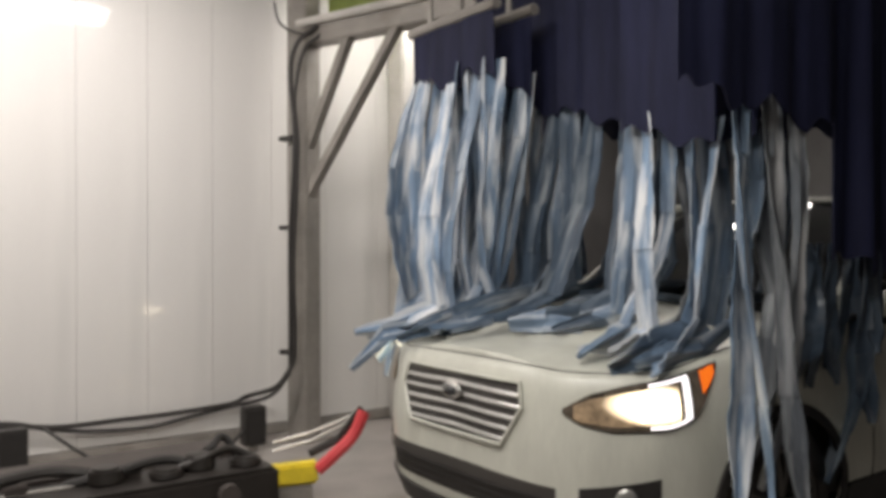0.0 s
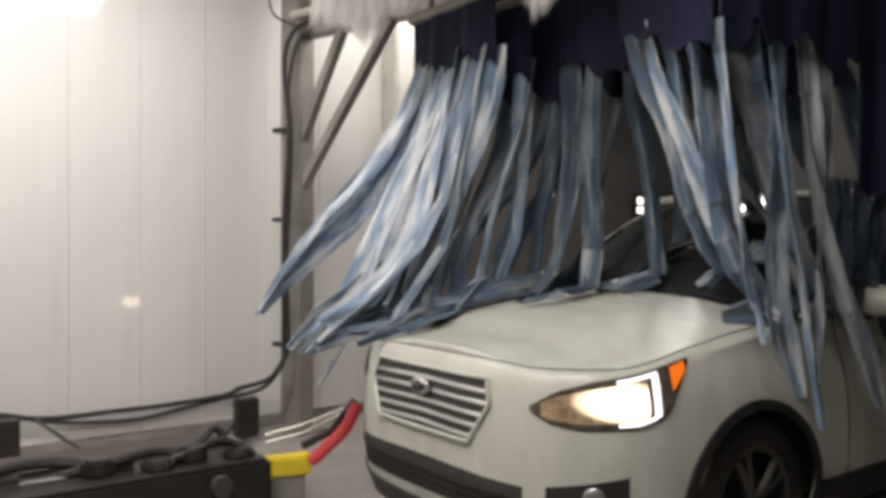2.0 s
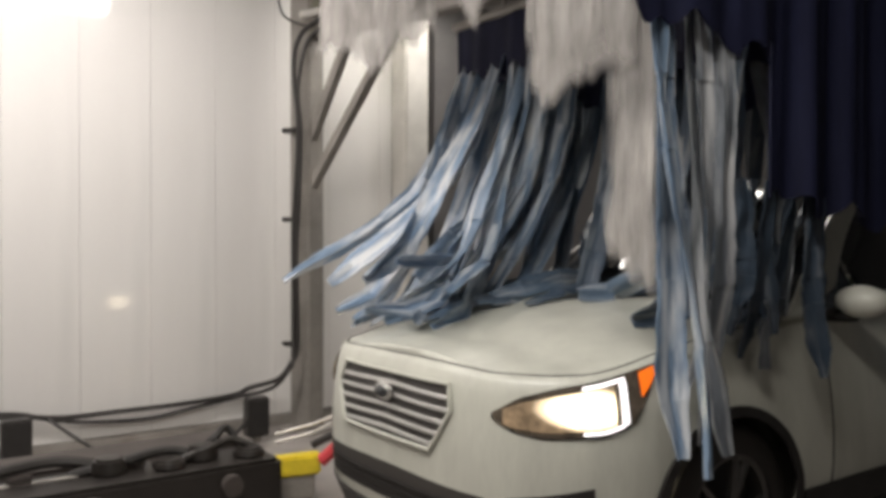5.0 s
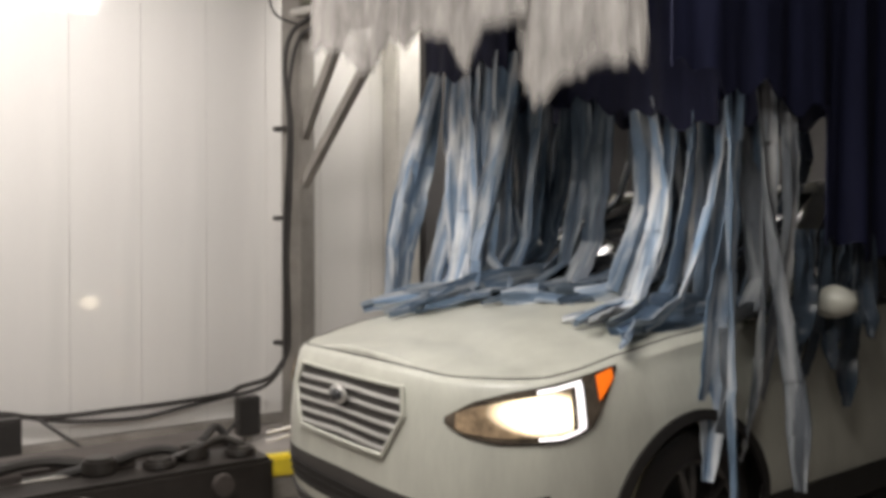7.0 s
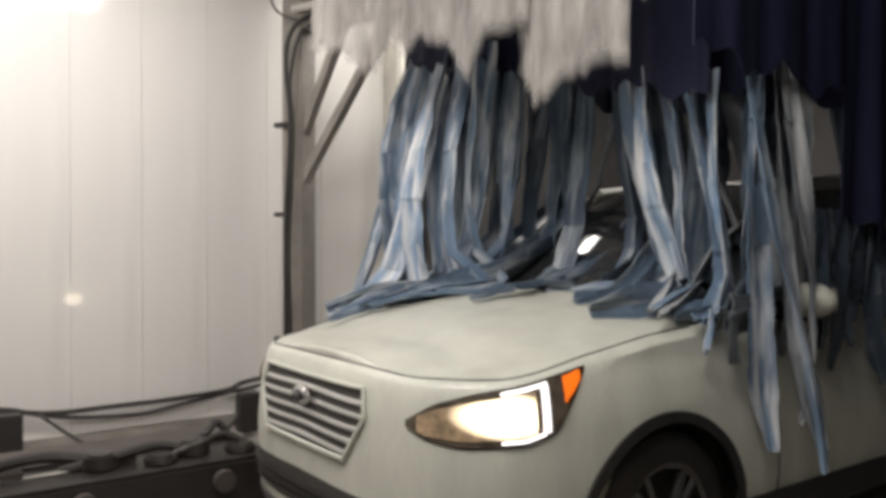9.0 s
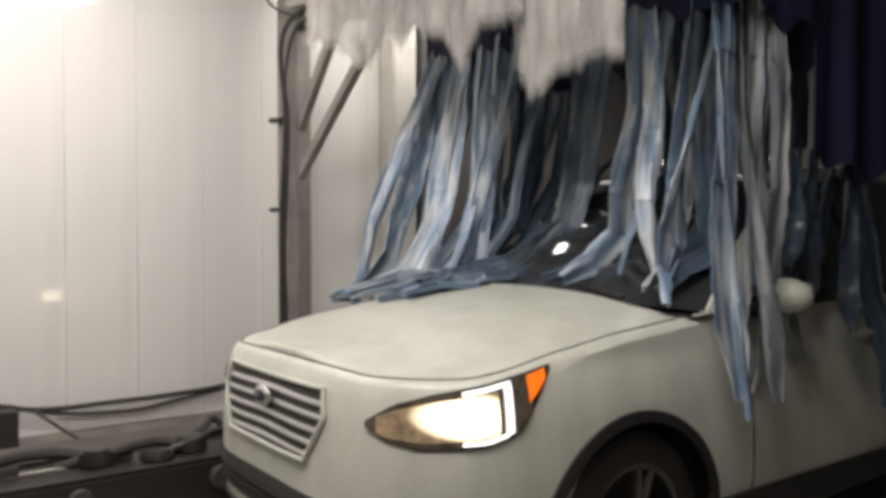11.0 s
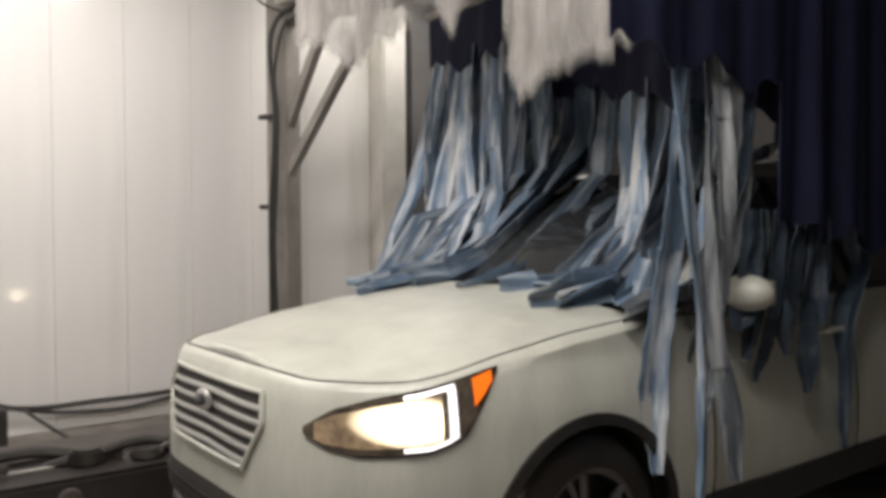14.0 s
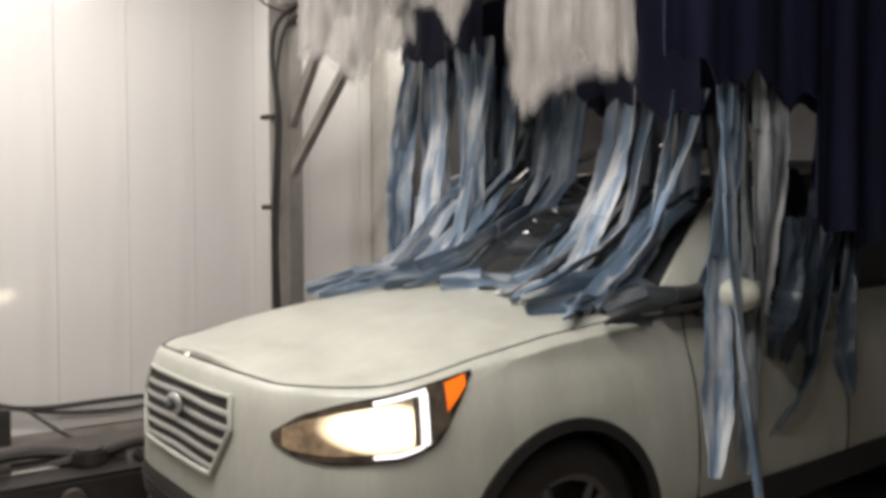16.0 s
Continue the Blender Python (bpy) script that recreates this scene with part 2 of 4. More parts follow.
# ---- the car ----
HALF = [(v.x, v.y) for v in curve_points([(0.90, 0, 0), (0.892, 0.30, 0), (0.845, 0.52, 0), (0.71, 0.73, 0), (0.51, 0.848, 0), (0.30, 0.893, 0), (0.0, 0.918, 0), (-0.6, 0.925, 0),
                                          (-1.5, 0.925, 0), (-2.6, 0.915, 0), (-3.3, 0.885, 0), (-3.68, 0.78, 0), (-3.84, 0.5, 0), (-3.88, 0, 0)], 16)]
ARC = [0.0]
for p0, p1 in zip(HALF, HALF[1:]):
    ARC.append(ARC[-1] + math.hypot(p1[0] - p0[0], p1[1] - p0[1]))
HALF_X, HALF_Y, ARC = np.array([p[0] for p in HALF]), np.array([p[1] for p in HALF]), np.array(ARC)
AXLES, WHEEL_R, ARCH_R = (0.0, -2.745), 0.348, 0.382


def at_x(x):
    """Arc length from the nose to where the flank reaches x."""
    return float(np.interp(-x, -HALF_X, ARC))


def inset(z):
    return float(np.interp(z, (0.2, 0.33, 0.45, 0.62, 0.78, 0.86, 0.93, 1.1), (0.07, 0.015, 0.0, 0.0, 0.016, 0.035, 0.06, 0.085)))


def skin(d, z, off=0.0):
    """A point of the car's flank, d along the outline from the nose (left side positive), lifted off it."""
    a = abs(d)
    x, y = np.interp(a, ARC, HALF_X), np.interp(a, ARC, HALF_Y)
    x1, y1 = np.interp(a + 0.03, ARC, HALF_X), np.interp(a + 0.03, ARC, HALF_Y)
    x0, y0 = np.interp(max(a - 0.03, 0), ARC, HALF_X), np.interp(max(a - 0.03, 0), ARC, HALF_Y)
    tx, ty = x1 - x0, y1 - y0
    k = math.hypot(tx, ty)
    nx, ny = (-ty / k, tx / k)
    if nx * x + ny * y < 0 and a < ARC[-1] * 0.5 or (ny < 0):
        nx, ny = -nx, -ny
    if a < 1e-6:
        nx, ny = 1, 0
    o = off - inset(z)
    return Vector((x + nx * o, (y + ny * o) * (1 if d >= 0 else -1), z))


def shoulder(d):
    x = float(np.interp(abs(d), ARC, HALF_X))
    return float(np.interp(-x, (-0.9, -0.84, -0.6, -0.3, 0.0, 0.5, 1.5, 2.6, 3.88), (0.888, 0.872, 0.876, 0.932, 0.975, 1.02, 1.05, 1.08, 1.06)))


def sill(d):
    x = float(np.interp(abs(d), ARC, HALF_X))
    z = 0.26 if x < 0.5 else 0.24
    for ax in AXLES:
        if abs(x - ax) < ARCH_R:
            z = max(z, WHEEL_R + math.sqrt(ARCH_R ** 2 - (x - ax) ** 2))
    return z


def rim_point(d, k):
    """The rounded edge from the flank (k=0) in to the hood gap (k=1)."""
    z = shoulder(d)
    x = float(np.interp(abs(d), ARC, HALF_X))
    return skin(d, z, -float(np.interp(x, (0.1, 0.5), (0.055, 0.03))) * k) + Vector((0, 0, 0.024 * math.sin(k * math.pi / 2)))


def patch(low, high, d0, d1, off, n=16, rows=4, depth=0.004):
    """A piece that lies on the skin between two height lines."""
    pts = []
    for r in range(rows + 1):
        row = []
        for i in range(n + 1):
            s = i / n
            a, b = low(s), high(s)
            row.append(skin(d0 + (d1 - d0) * s, a + (b - a) * r / rows, off))
        pts.append(row)
    return thicken(grid(pts), depth)


def hood_height(x, y):
    """Height of the car's upper side over the point (x, y) of its own space; 0 beside it."""
    if abs(y) > 0.93 or x > 0.88 or x < -3.8:
        return 0.0
    if x > -0.38:
        edge = float(np.interp(-x, (-0.9, -0.84, -0.6, -0.3, 0.0, 0.5), (0.888, 0.872, 0.876, 0.932, 0.975, 1.02))) + 0.024
        w = float(np.interp(-x, (-0.88, -0.8, -0.6, -0.3, 0.4), (0.3, 0.5, 0.75, 0.85, 0.87)))
        return edge + 0.08 * max(0.0, 1 - (y / w) ** 2)
    return min(1.66, 1.07 + (-0.38 - x) * 0.66) if abs(y) < 0.75 else 1.04


def build_wheel(car, x, side):
    wheel = new("wheel")
    wheel.parent = car
    wheel.matrix_basis = pose(x, side * 0.79, WHEEL_R)
    prof = [(-0.11, 0.235), (-0.112, 0.30), (-0.095, 0.335), (-0.05, 0.347), (0.05, 0.347), (0.095, 0.335), (0.112, 0.30), (0.11, 0.235)]
    n = 40
    rows = [[(p[1] * math.sin(k * math.tau / n), p[0] * side, p[1] * math.cos(k * math.tau / n)) for k in range(n + 1)] for p in prof]
    bm = grid(rows)
    bmesh.ops.remove_doubles(bm, verts=bm.verts, dist=1e-5)
    part("tyre", bm, M_RUBBER, wheel, "wet black rubber tyre", True)
    bm = bmesh.new()
    prof = [(0.09, 0.238), (0.105, 0.236), (0.10, 0.215), (0.03, 0.205)]
    rows = [[(p[1] * math.sin(k * math.tau / n), p[0] * side, p[1] * math.cos(k * math.tau / n)) for k in range(n + 1)] for p in prof]
    bm = grid(rows)
    for k in range(5):
        a = k * math.tau / 5
        for da in (-0.13, 0.13):
            add_tube(bm, [(0.04 * math.sin(a), 0.085 * side, 0.04 * math.cos(a)), (0.13 * math.sin(a + da), 0.095 * side, 0.13 * math.cos(a + da)),
                          (0.225 * math.sin(a + da * 1.2), 0.09 * side, 0.225 * math.cos(a + da * 1.2))], 0.018, 6)
    bmesh.ops.create_cone(bm, cap_ends=True, segments=20, radius1=0.05, radius2=0.045, depth=0.05, matrix=Matrix.Translation((0, 0.09 * side, 0)) @ Matrix.Rotation(math.pi / 2, 4, "X"))
    part("rim", bm, M_ALLOY, wheel, "grey alloy rim with five split spokes", True)
    bm = bmesh.new()
    bmesh.ops.create_cone(bm, cap_ends=True, segments=32, radius1=0.2, radius2=0.2, depth=0.02, matrix=Matrix.Translation((0, 0.02 * side, 0)) @ Matrix.Rotation(math.pi / 2, 4, "X"))
    part("brake_disc", bm, M_CLAD, wheel)
    return wheel


def build_headlight(car, side):
    d0, d1 = at_x(0.83) * side, at_x(0.335) * side
    top = lambda s: float(np.interp(s, (0, 0.15, 0.35, 0.6, 0.8, 1), (0.775, 0.828, 0.862, 0.886, 0.912, 0.936)))
    low = lambda s: float(np.interp(s, (0, 0.12, 0.3, 0.62, 0.78, 0.9, 1), (0.757, 0.718, 0.70, 0.706, 0.738, 0.835, 0.922)))
    at = lambda s: d0 + (d1 - d0) * s

    def sub(s0, s1, f0, f1, off, depth):
        lo = lambda k: low(s0 + (s1 - s0) * k) + (top(s0 + (s1 - s0) * k) - low(s0 + (s1 - s0) * k)) * f0
        hi = lambda k: low(s0 + (s1 - s0) * k) + (top(s0 + (s1 - s0) * k) - low(s0 + (s1 - s0) * k)) * f1
        return patch(lo, hi, at(s0), at(s1), off, 12, 4, depth)

    lamp = part("headlight", patch(low, top, d0, d1, 0.003, 24, 5), M_SMOKED, car, "lit headlight with white daylight strip", True)
    part("housing", sub(0.015, 0.86, 0.04, 0.97, 0.008, 0.004), M_HOUSING, lamp, smooth=True)
    part("reflector", sub(0.07, 0.68, 0.15, 0.86, 0.011, 0.003), M_FLARE, lamp, "warm glowing reflector", True)
    bm = bmesh.new()
    for s, f, r in ((0.46, 0.47, 0.040), (0.545, 0.5, 0.034)):
        z = low(s) + (top(s) - low(s)) * f
        c, cn = skin(at(s), z, 0.0), skin(at(s), z, 1.0)
        bmesh.ops.create_uvsphere(bm, u_segments=20, v_segments=12, radius=r, matrix=Matrix.Translation(c + (cn - c) * 0.004) @ (cn - c).to_track_quat("Z", "Y").to_matrix().to_4x4() @ Matrix.Diagonal((1, 1, 0.62, 1)))
    part("bulb", bm, M_BEAMLIGHT, lamp, "bright warm white bulb", True)
    bm = sub(0.50, 0.745, 0.89, 0.96, 0.013, 0.005)
    for piece in (sub(0.712, 0.75, 0.10, 0.89, 0.013, 0.005), sub(0.50, 0.72, 0.07, 0.13, 0.013, 0.005)):
        me = bpy.data.meshes.new("tmp")
        piece.to_mesh(me)
        bm.from_mesh(me)
        bpy.data.meshes.remove(me)
        piece.free()
    part("daylight_strip", bm, M_DRL, lamp, "white C-shaped daylight strip", True)
    part("corner_lens", sub(0.78, 0.825, 0.15, 0.9, 0.014, 0.004), M_HOUSING, lamp, smooth=True)
    part("turn_signal", sub(0.845, 0.955, 0.32, 0.93, 0.012, 0.006), M_AMBER, lamp, "glowing amber turn signal", True)


def build_car():
    car = empty("car", pose(0, 0, 0), "cream-white wagon with lit headlights, wet, in the wash", "car")
    dmax = ARC[-1]
    ds = sorted({*np.linspace(-dmax, dmax, 200).tolist(), *[s * at_x(ax + ARCH_R * math.cos(k * math.pi / 14)) for s in (-1, 1) for ax in AXLES for k in range(15)]})
    rows = [[skin(d, sill(d) + (shoulder(d) - sill(d)) * r / 12) for d in ds] for r in range(13)]
    rows += [[rim_point(d, k / 3) for d in ds] for k in (1, 2, 3)]
    rows.append([rim_point(d, 1.0) * 1.0 + Vector((-0.03 * rim_point(d, 1.0).x, -0.03 * rim_point(d, 1.0).y, -0.014)) for d in ds])
    part("body", thicken(grid(rows), 0.001), M_PAINT, car, "cream-white painted body shell", True)
    # hood, from the gap at its edge, crowned, with two soft creases
    rows = []
    dh = at_x(-0.34)
    for i in range(41):
        d = 0.012 + (dh - 0.012) * (i / 40)
        e = rim_point(d, 1.0) + Vector((0, 0, 0.003))
        row = []
        for k in range(33):
            a = -1 + k / 16
            a = math.copysign(abs(a) ** 0.9, a)
            rise = min(1.0, (i / 40) * 1.5) ** 0.85
            bulge = 0.010 * rise * (1 / (1 + math.exp(-(0.62 - abs(a)) * 26)))
            row.append((e.x - 0.005 - 0.07 * (1 - a * a) * max(0, (i - 30) / 10) * -1, a * (e.y - 0.005), e.z + 0.07 * rise * (1 - abs(a) ** 2.3) + bulge))
        rows.append(row)
    part("hood", thicken(grid(rows), 0.006), M_PAINT, car, "cream-white bonnet with two soft creases", True)
    edge = [rim_point(d, 1.0) + Vector((0, 0, 0.001)) for d in np.linspace(-dh, dh, 90)]
    part("hood_gap", tube(edge, 0.0032, 6), M_SEAM, car)
    # cowl, windscreen, pillars, roof, side windows
    base = lambda a: Vector((-0.30 - 0.20 * a * a, 0.80 * a, 1.075 - 0.03 * a * a))
    head = lambda a: Vector((-1.16 - 0.12 * a * a, 0.60 * a, 1.60 - 0.03 * a * a))
    part("cowl", thicken(grid([[Vector((-0.20 - 0.16 * a * a, 0.84 * a, 1.045)) for a in np.linspace(-1, 1, 15)], [base(a) - Vector((0, 0, 0.02)) for a in np.linspace(-1, 1, 15)]]), 0.01), M_CLAD, car)
    part("windscreen", thicken(grid([[base(a).lerp(head(a), k / 8) + Vector((0.0, 0, 0.04 * math.sin(k / 8 * math.pi))) for a in np.linspace(-1, 1, 17)] for k in range(9)]), 0.006), M_GLASS, car, "dark wet windscreen", True)
    part("wiper", tube([(-0.33, 0.55, 1.09), (-0.40, 0.2, 1.13), (-0.44, -0.15, 1.15)], 0.01, 6), M_CLAD, car)
    for s in (-1, 1):
        post = []
        for k in range(13):
            f = k / 12
            inner = base(s * 1.0).lerp(head(s * 1.0), f) + Vector((0, 0, 0.04 * math.sin(f * math.pi) - 0.01))
            wide = 0.17 * (1 - f) ** 2 + 0.075
            mid = inner + Vector((-wide * 0.45, 0.035 * s, 0.004))
            outer = inner + Vector((-wide, 0.045 * s, -0.03 - 0.02 * (1 - f)))
            post.append([inner + Vector((0.015, -0.02 * s, 0)), inner + Vector((0, 0.01 * s, 0.012)), mid, outer])
        part("pillar", thicken(grid(post), 0.02), M_PAINT, car, "cream-white windscreen pillar", True)
        part("roof_rail", tube(curve_points([(-1.26, 0.60 * s, 1.575), (-1.6, 0.61 * s, 1.605), (-2.2, 0.60 * s, 1.62), (-3.2, 0.58 * s, 1.58), (-3.75, 0.66 * s, 1.10)], 6), 0.04, 10), M_PAINT, car, smooth=True)
        belt = lambda x: Vector((x, s * (0.865 - 0.02 * max(0, (-x - 2.6))), float(np.interp(-x, (0.4, 1.5, 3.6), (1.05, 1.075, 1.10)))))
        eave = lambda x: Vector((x, s * 0.63, float(np.interp(-x, (0.45, 0.95, 1.35, 2.2, 3.2, 3.6), (1.10, 1.42, 1.57, 1.60, 1.57, 1.2)))))
        for x0, x1 in ((-0.62, -0.98), (-1.02, -1.62), (-1.72, -2.55), (-2.62, -3.4)):
            part("side_window", thicken(grid([[belt(x).lerp(eave(x), k / 4) for x in np.linspace(x0, x1, 9)] for k in range(5)]), 0.006), M_GLASS, car, "dark wet side window", True)
        part("window_ledge", tube([belt(x) + Vector((0, 0.012 * s, 0.0)) for x in np.linspace(-0.5, -3.5, 14)], 0.016, 6), M_CLAD, car)
        part("door_pillar", tube([belt(-1.67), eave(-1.67)], 0.05, 6), M_CLAD, car)
        part("shoulder", thicken(grid([[rim_point(s * at_x(x), 1.0) for x in np.linspace(-0.34, -3.5, 20)], [belt(x) for x in np.linspace(-0.38, -3.5, 20)]]), 0.005), M_PAINT, car, smooth=True)
        # mirror
        bm = bmesh.new()
        bmesh.ops.create_uvsphere(bm, u_segments=20, v_segments=14, radius=1, matrix=Matrix.Translation((-0.72, 0.985 * s, 1.105)) @ Matrix.Diagonal((0.07, 0.105, 0.066, 1)))
        mirror = part("side_mirror", bm, M_PAINT, car, "cream-white door mirror", True)
        part("mirror_foot", box(-0.78, -0.68, min(s * 0.84, s * 0.96), max(s * 0.84, s * 0.96), 1.02, 1.06, 0.012), M_CLAD, mirror)
        part("mirror_glass", box(-0.796, -0.776, s * 0.985 - 0.07, s * 0.985 + 0.07, 1.06, 1.15, 0.004), M_CHROME, mirror)
        # door gaps and handles
        for x in (-0.62, -1.66, -2.62):
            part("door_gap", tube([skin(s * at_x(x), z, 0.0) for z in np.linspace(0.36, 1.04, 12)], 0.004, 5), M_SEAM, car)
        for x in (-1.42, -2.4):
            part("door_handle", tube(curve_points([skin(s * at_x(x), 0.90, 0.0), skin(s * at_x(x - 0.04), 0.905, 0.035), skin(s * at_x(x - 0.16), 0.905, 0.035), skin(s * at_x(x - 0.2), 0.90, 0.0)], 4), 0.013, 8), M_PAINT, car, smooth=True)
        # black cladding along the sills and round the arches
        part("sill_cladding", patch(lambda k: 0.24, lambda k: 0.385, s * at_x(-0.43), s * at_x(-2.32), 0.012, 20, 2, 0.012), M_CLAD, car, "black plastic sill cladding", True)
        for ax in AXLES:
            ring = []
            for r in (ARCH_R - 0.008, ARCH_R + 0.03):
                ring.append([skin(s * at_x(ax + r * math.cos(t)), max(0.25, WHEEL_R + r * math.sin(t)), 0.012) for t in np.linspace(-0.22, math.pi + 0.22, 30)])
            part("arch_cladding", thicken(grid(ring), 0.012), M_CLAD, car, "black plastic wheel arch trim", True)
            bm = bmesh.new()
            bmesh.ops.create_cone(bm, cap_ends=True, segments=32, radius1=ARCH_R + 0.01, radius2=ARCH_R + 0.01, depth=0.5, matrix=Matrix.Translation((ax, s * 0.60, WHEEL_R + 0.02)) @ Matrix.Rotation(math.pi / 2, 4, "X"))
            bm.faces.ensure_lookup_table()
            bmesh.ops.delete(bm, geom=[f for f in bm.faces if f.normal.y * s > 0.9], context="FACES")
            part("wheel_well", bm, M_SEAM, car)
        build_headlight(car, s)
        # fog lamp in its black pocket
        pocket = part("fog_pocket", patch(lambda k: 0.42 + 0.02 * k, lambda k: 0.50 + 0.045 * k, s * at_x(0.80), s * at_x(0.60), 0.004, 10, 3), M_CLAD, car, "black fog lamp pocket", True)
        bm = bmesh.new()
        c, cn = skin(s * at_x(0.70), 0.475, 0.0), skin(s * at_x(0.70), 0.475, 1.0)
        bmesh.ops.create_uvsphere(bm, u_segments=18, v_segments=10, radius=0.04, matrix=Matrix.Translation(c + (cn - c) * 0.005) @ (cn - c).to_track_quat("Z", "Y").to_matrix().to_4x4() @ Matrix.Diagonal((1, 1, 0.4, 1)))
        part("fog_lamp", bm, M_CHROME, pocket, smooth=True)
    roof = [[(x, 0.62 * a, float(np.interp(-x, (1.16, 1.5, 2.2, 3.2), (1.60, 1.635, 1.655, 1.60))) - 0.035 * a * a) for a in np.linspace(-1, 1, 13)] for x in np.linspace(-1.18, -3.2, 14)]
    part("roof", thicken(grid(roof), 0.012), M_PAINT, car, smooth=True)
    part("rear_window", thicken(grid([[(-3.2 - 0.5 * k, (0.6 + 0.1 * k) * a, 1.6 - 0.5 * k) for a in np.linspace(-1, 1, 9)] for k in (0, 0.5, 1)]), 0.008), M_GLASS, car)
    part("underbody", box(-3.6, 0.72, -0.72, 0.72, 0.24, 0.5, 0.03), M_SEAM, car)
    part("firewall", box(-3.6, -0.5, -0.8, 0.8, 0.5, 1.02), M_SEAM, car)
    # grille: black backing, pale bars, frame and an oval badge
    gw = lambda z: float(np.interp(z, (0.61, 0.76, 0.845), (0.30, 0.395, 0.37)))
    rows = [[skin(gw(z) * a, z, 0.0035) for a in np.linspace(-1, 1, 25)] for z in np.linspace(0.615, 0.845, 7)]
    grille = part("grille", thicken(grid(rows), 0.004), M_SEAM, car, "black grille with wet chrome bars")
    for z in (0.64, 0.68, 0.722, 0.766, 0.808):
        w = gw(z) - 0.012
        part("grille_bar", thicken(grid([[skin(w * a, z + dz - 0.01 * abs(a), 0.006 + o) for a in np.linspace(-1, 1, 21)] for dz, o in ((-0.0095, 0), (-0.005, 0.006), (0.005, 0.005), (0.0095, 0))]), 0.004), M_CHROME, grille, smooth=True)
    ring = [skin(gw(z) * s, z, 0.010) for s, zs in ((1, np.linspace(0.612, 0.848, 9)), (-1, np.linspace(0.848, 0.612, 9))) for z in zs]
    ring += [skin(-gw(0.612) + 2 * gw(0.612) * k / 10, 0.612, 0.010) for k in range(11)]
    top = [skin(gw(0.848) - 2 * gw(0.848) * k / 12, 0.848, 0.010) for k in range(13)]
    part("grille_frame", tube(ring[:9] + top[1:-1] + ring[9:], 0.008, 8), M_PAINT, grille, "cream-white grille surround", True)
    bm = bmesh.new()
    bmesh.ops.create_uvsphere(bm, u_segments=20, v_segments=12, radius=1, matrix=Matrix.Translation((0.905, 0, 0.775)) @ Matrix.Diagonal((0.018, 0.062, 0.036, 1)))
    badge = part("badge", bm, M_CHROME, grille, "plain oval chrome badge", True)
    bm = bmesh.new()
    bmesh.ops.create_uvsphere(bm, u_segments=20, v_segments=12, radius=1, matrix=Matrix.Translation((0.911, 0, 0.775)) @ Matrix.Diagonal((0.017, 0.05, 0.026, 1)))
    part("badge_field", bm, M_GLASS, badge, smooth=True)
    intake = part("lower_grille", patch(lambda k: 0.365, lambda k: 0.49 + 0.015 * math.sin(k * math.pi), -0.54, 0.54, 0.003, 24, 3), M_SEAM, car, "black lower air intake")
    for z in (0.39, 0.42, 0.45):
        part("intake_bar", patch(lambda k: z - 0.004, lambda k: z + 0.004, -0.48, 0.48, 0.012, 20, 1, 0.006), M_CLAD, intake)
    part("bumper_lip", patch(lambda k: 0.225, lambda k: 0.34 - 0.03 * math.sin(k * math.pi), -at_x(0.46), at_x(0.46), 0.012, 40, 3, 0.012), M_CLAD, car, "black plastic bumper lip", True)
    wheels = [build_wheel(car, ax, s) for ax in AXLES for s in (-1, 1)]
    return car, wheels


car, wheels = build_car()
CAR_S = [(0, 0), (0.5, 0.03), (1.0, 0.062), (1.5, 0.092), (2.5, 0.150), (3.5, 0.212), (4.25, 0.27), (5, 0.335), (6.2, 0.43), (7.5, 0.535), (9, 0.647), (10.2, 0.728), (11.5, 0.812), (12.5, 0.876), (13.5, 0.93), (14.5, 0.982), (16, 1.064)]


def car_travel(t):
    return float(np.interp(t, [r[0] for r in CAR_S], [r[1] for r in CAR_S]))


# ---- the steel frame and cables on the wall ----
def gantry():
    post = Vector((-1.02, 5.80, 0))
    along = Vector((0.82, -0.57, 0)).normalized()
    turn = math.degrees(math.atan2(along.y, along.x))
    g = empty("steel_gantry", pose(post.x, post.y, 0, 0, 0, turn), "grey steel gantry frame with a diagonal brace", "frame")
    bm = box(-0.095, 0.095, -0.075, 0.075, 0.015, 3.2, 0.008)
    part("post", bm, M_STEEL, g, "stained grey steel post")
    part("base_plate", box(-0.16, 0.16, -0.14, 0.14, 0, 0.015, 0.003), M_STEEL, g)
    part("beam", box(0.08, 3.6, -0.07, 0.07, 2.78, 2.90, 0.008), M_STEEL, g, "grey steel cross beam")
    part("beam_cover", box(0.02, 3.6, -0.11, 0.09, 2.905, 2.955, 0.012), M_BEAM, g, "pale steel tray on the beam")
    for z0, a1, z1 in ((1.72, 0.87, 2.79), (2.05, 0.45, 2.79)):
        part("brace", tube([(0.06, -0.02, z0), (a1, -0.02, z1)], 0.042, 4), M_STEEL, g)
    part("signal_panel", box(0.14, 0.95, 0.10, 0.14, 2.97, 3.2, 0.01), M_GREEN, g, "olive green panel over the beam")
    for z in (0.62, 1.50, 2.13):
        part("cable_clip", box(-0.125, 0.0, -0.13, -0.07, z - 0.016, z + 0.016, 0.006), M_CABLE, g)
    return g


gantry()


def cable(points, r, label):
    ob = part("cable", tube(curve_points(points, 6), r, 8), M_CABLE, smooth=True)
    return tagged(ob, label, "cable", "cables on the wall")


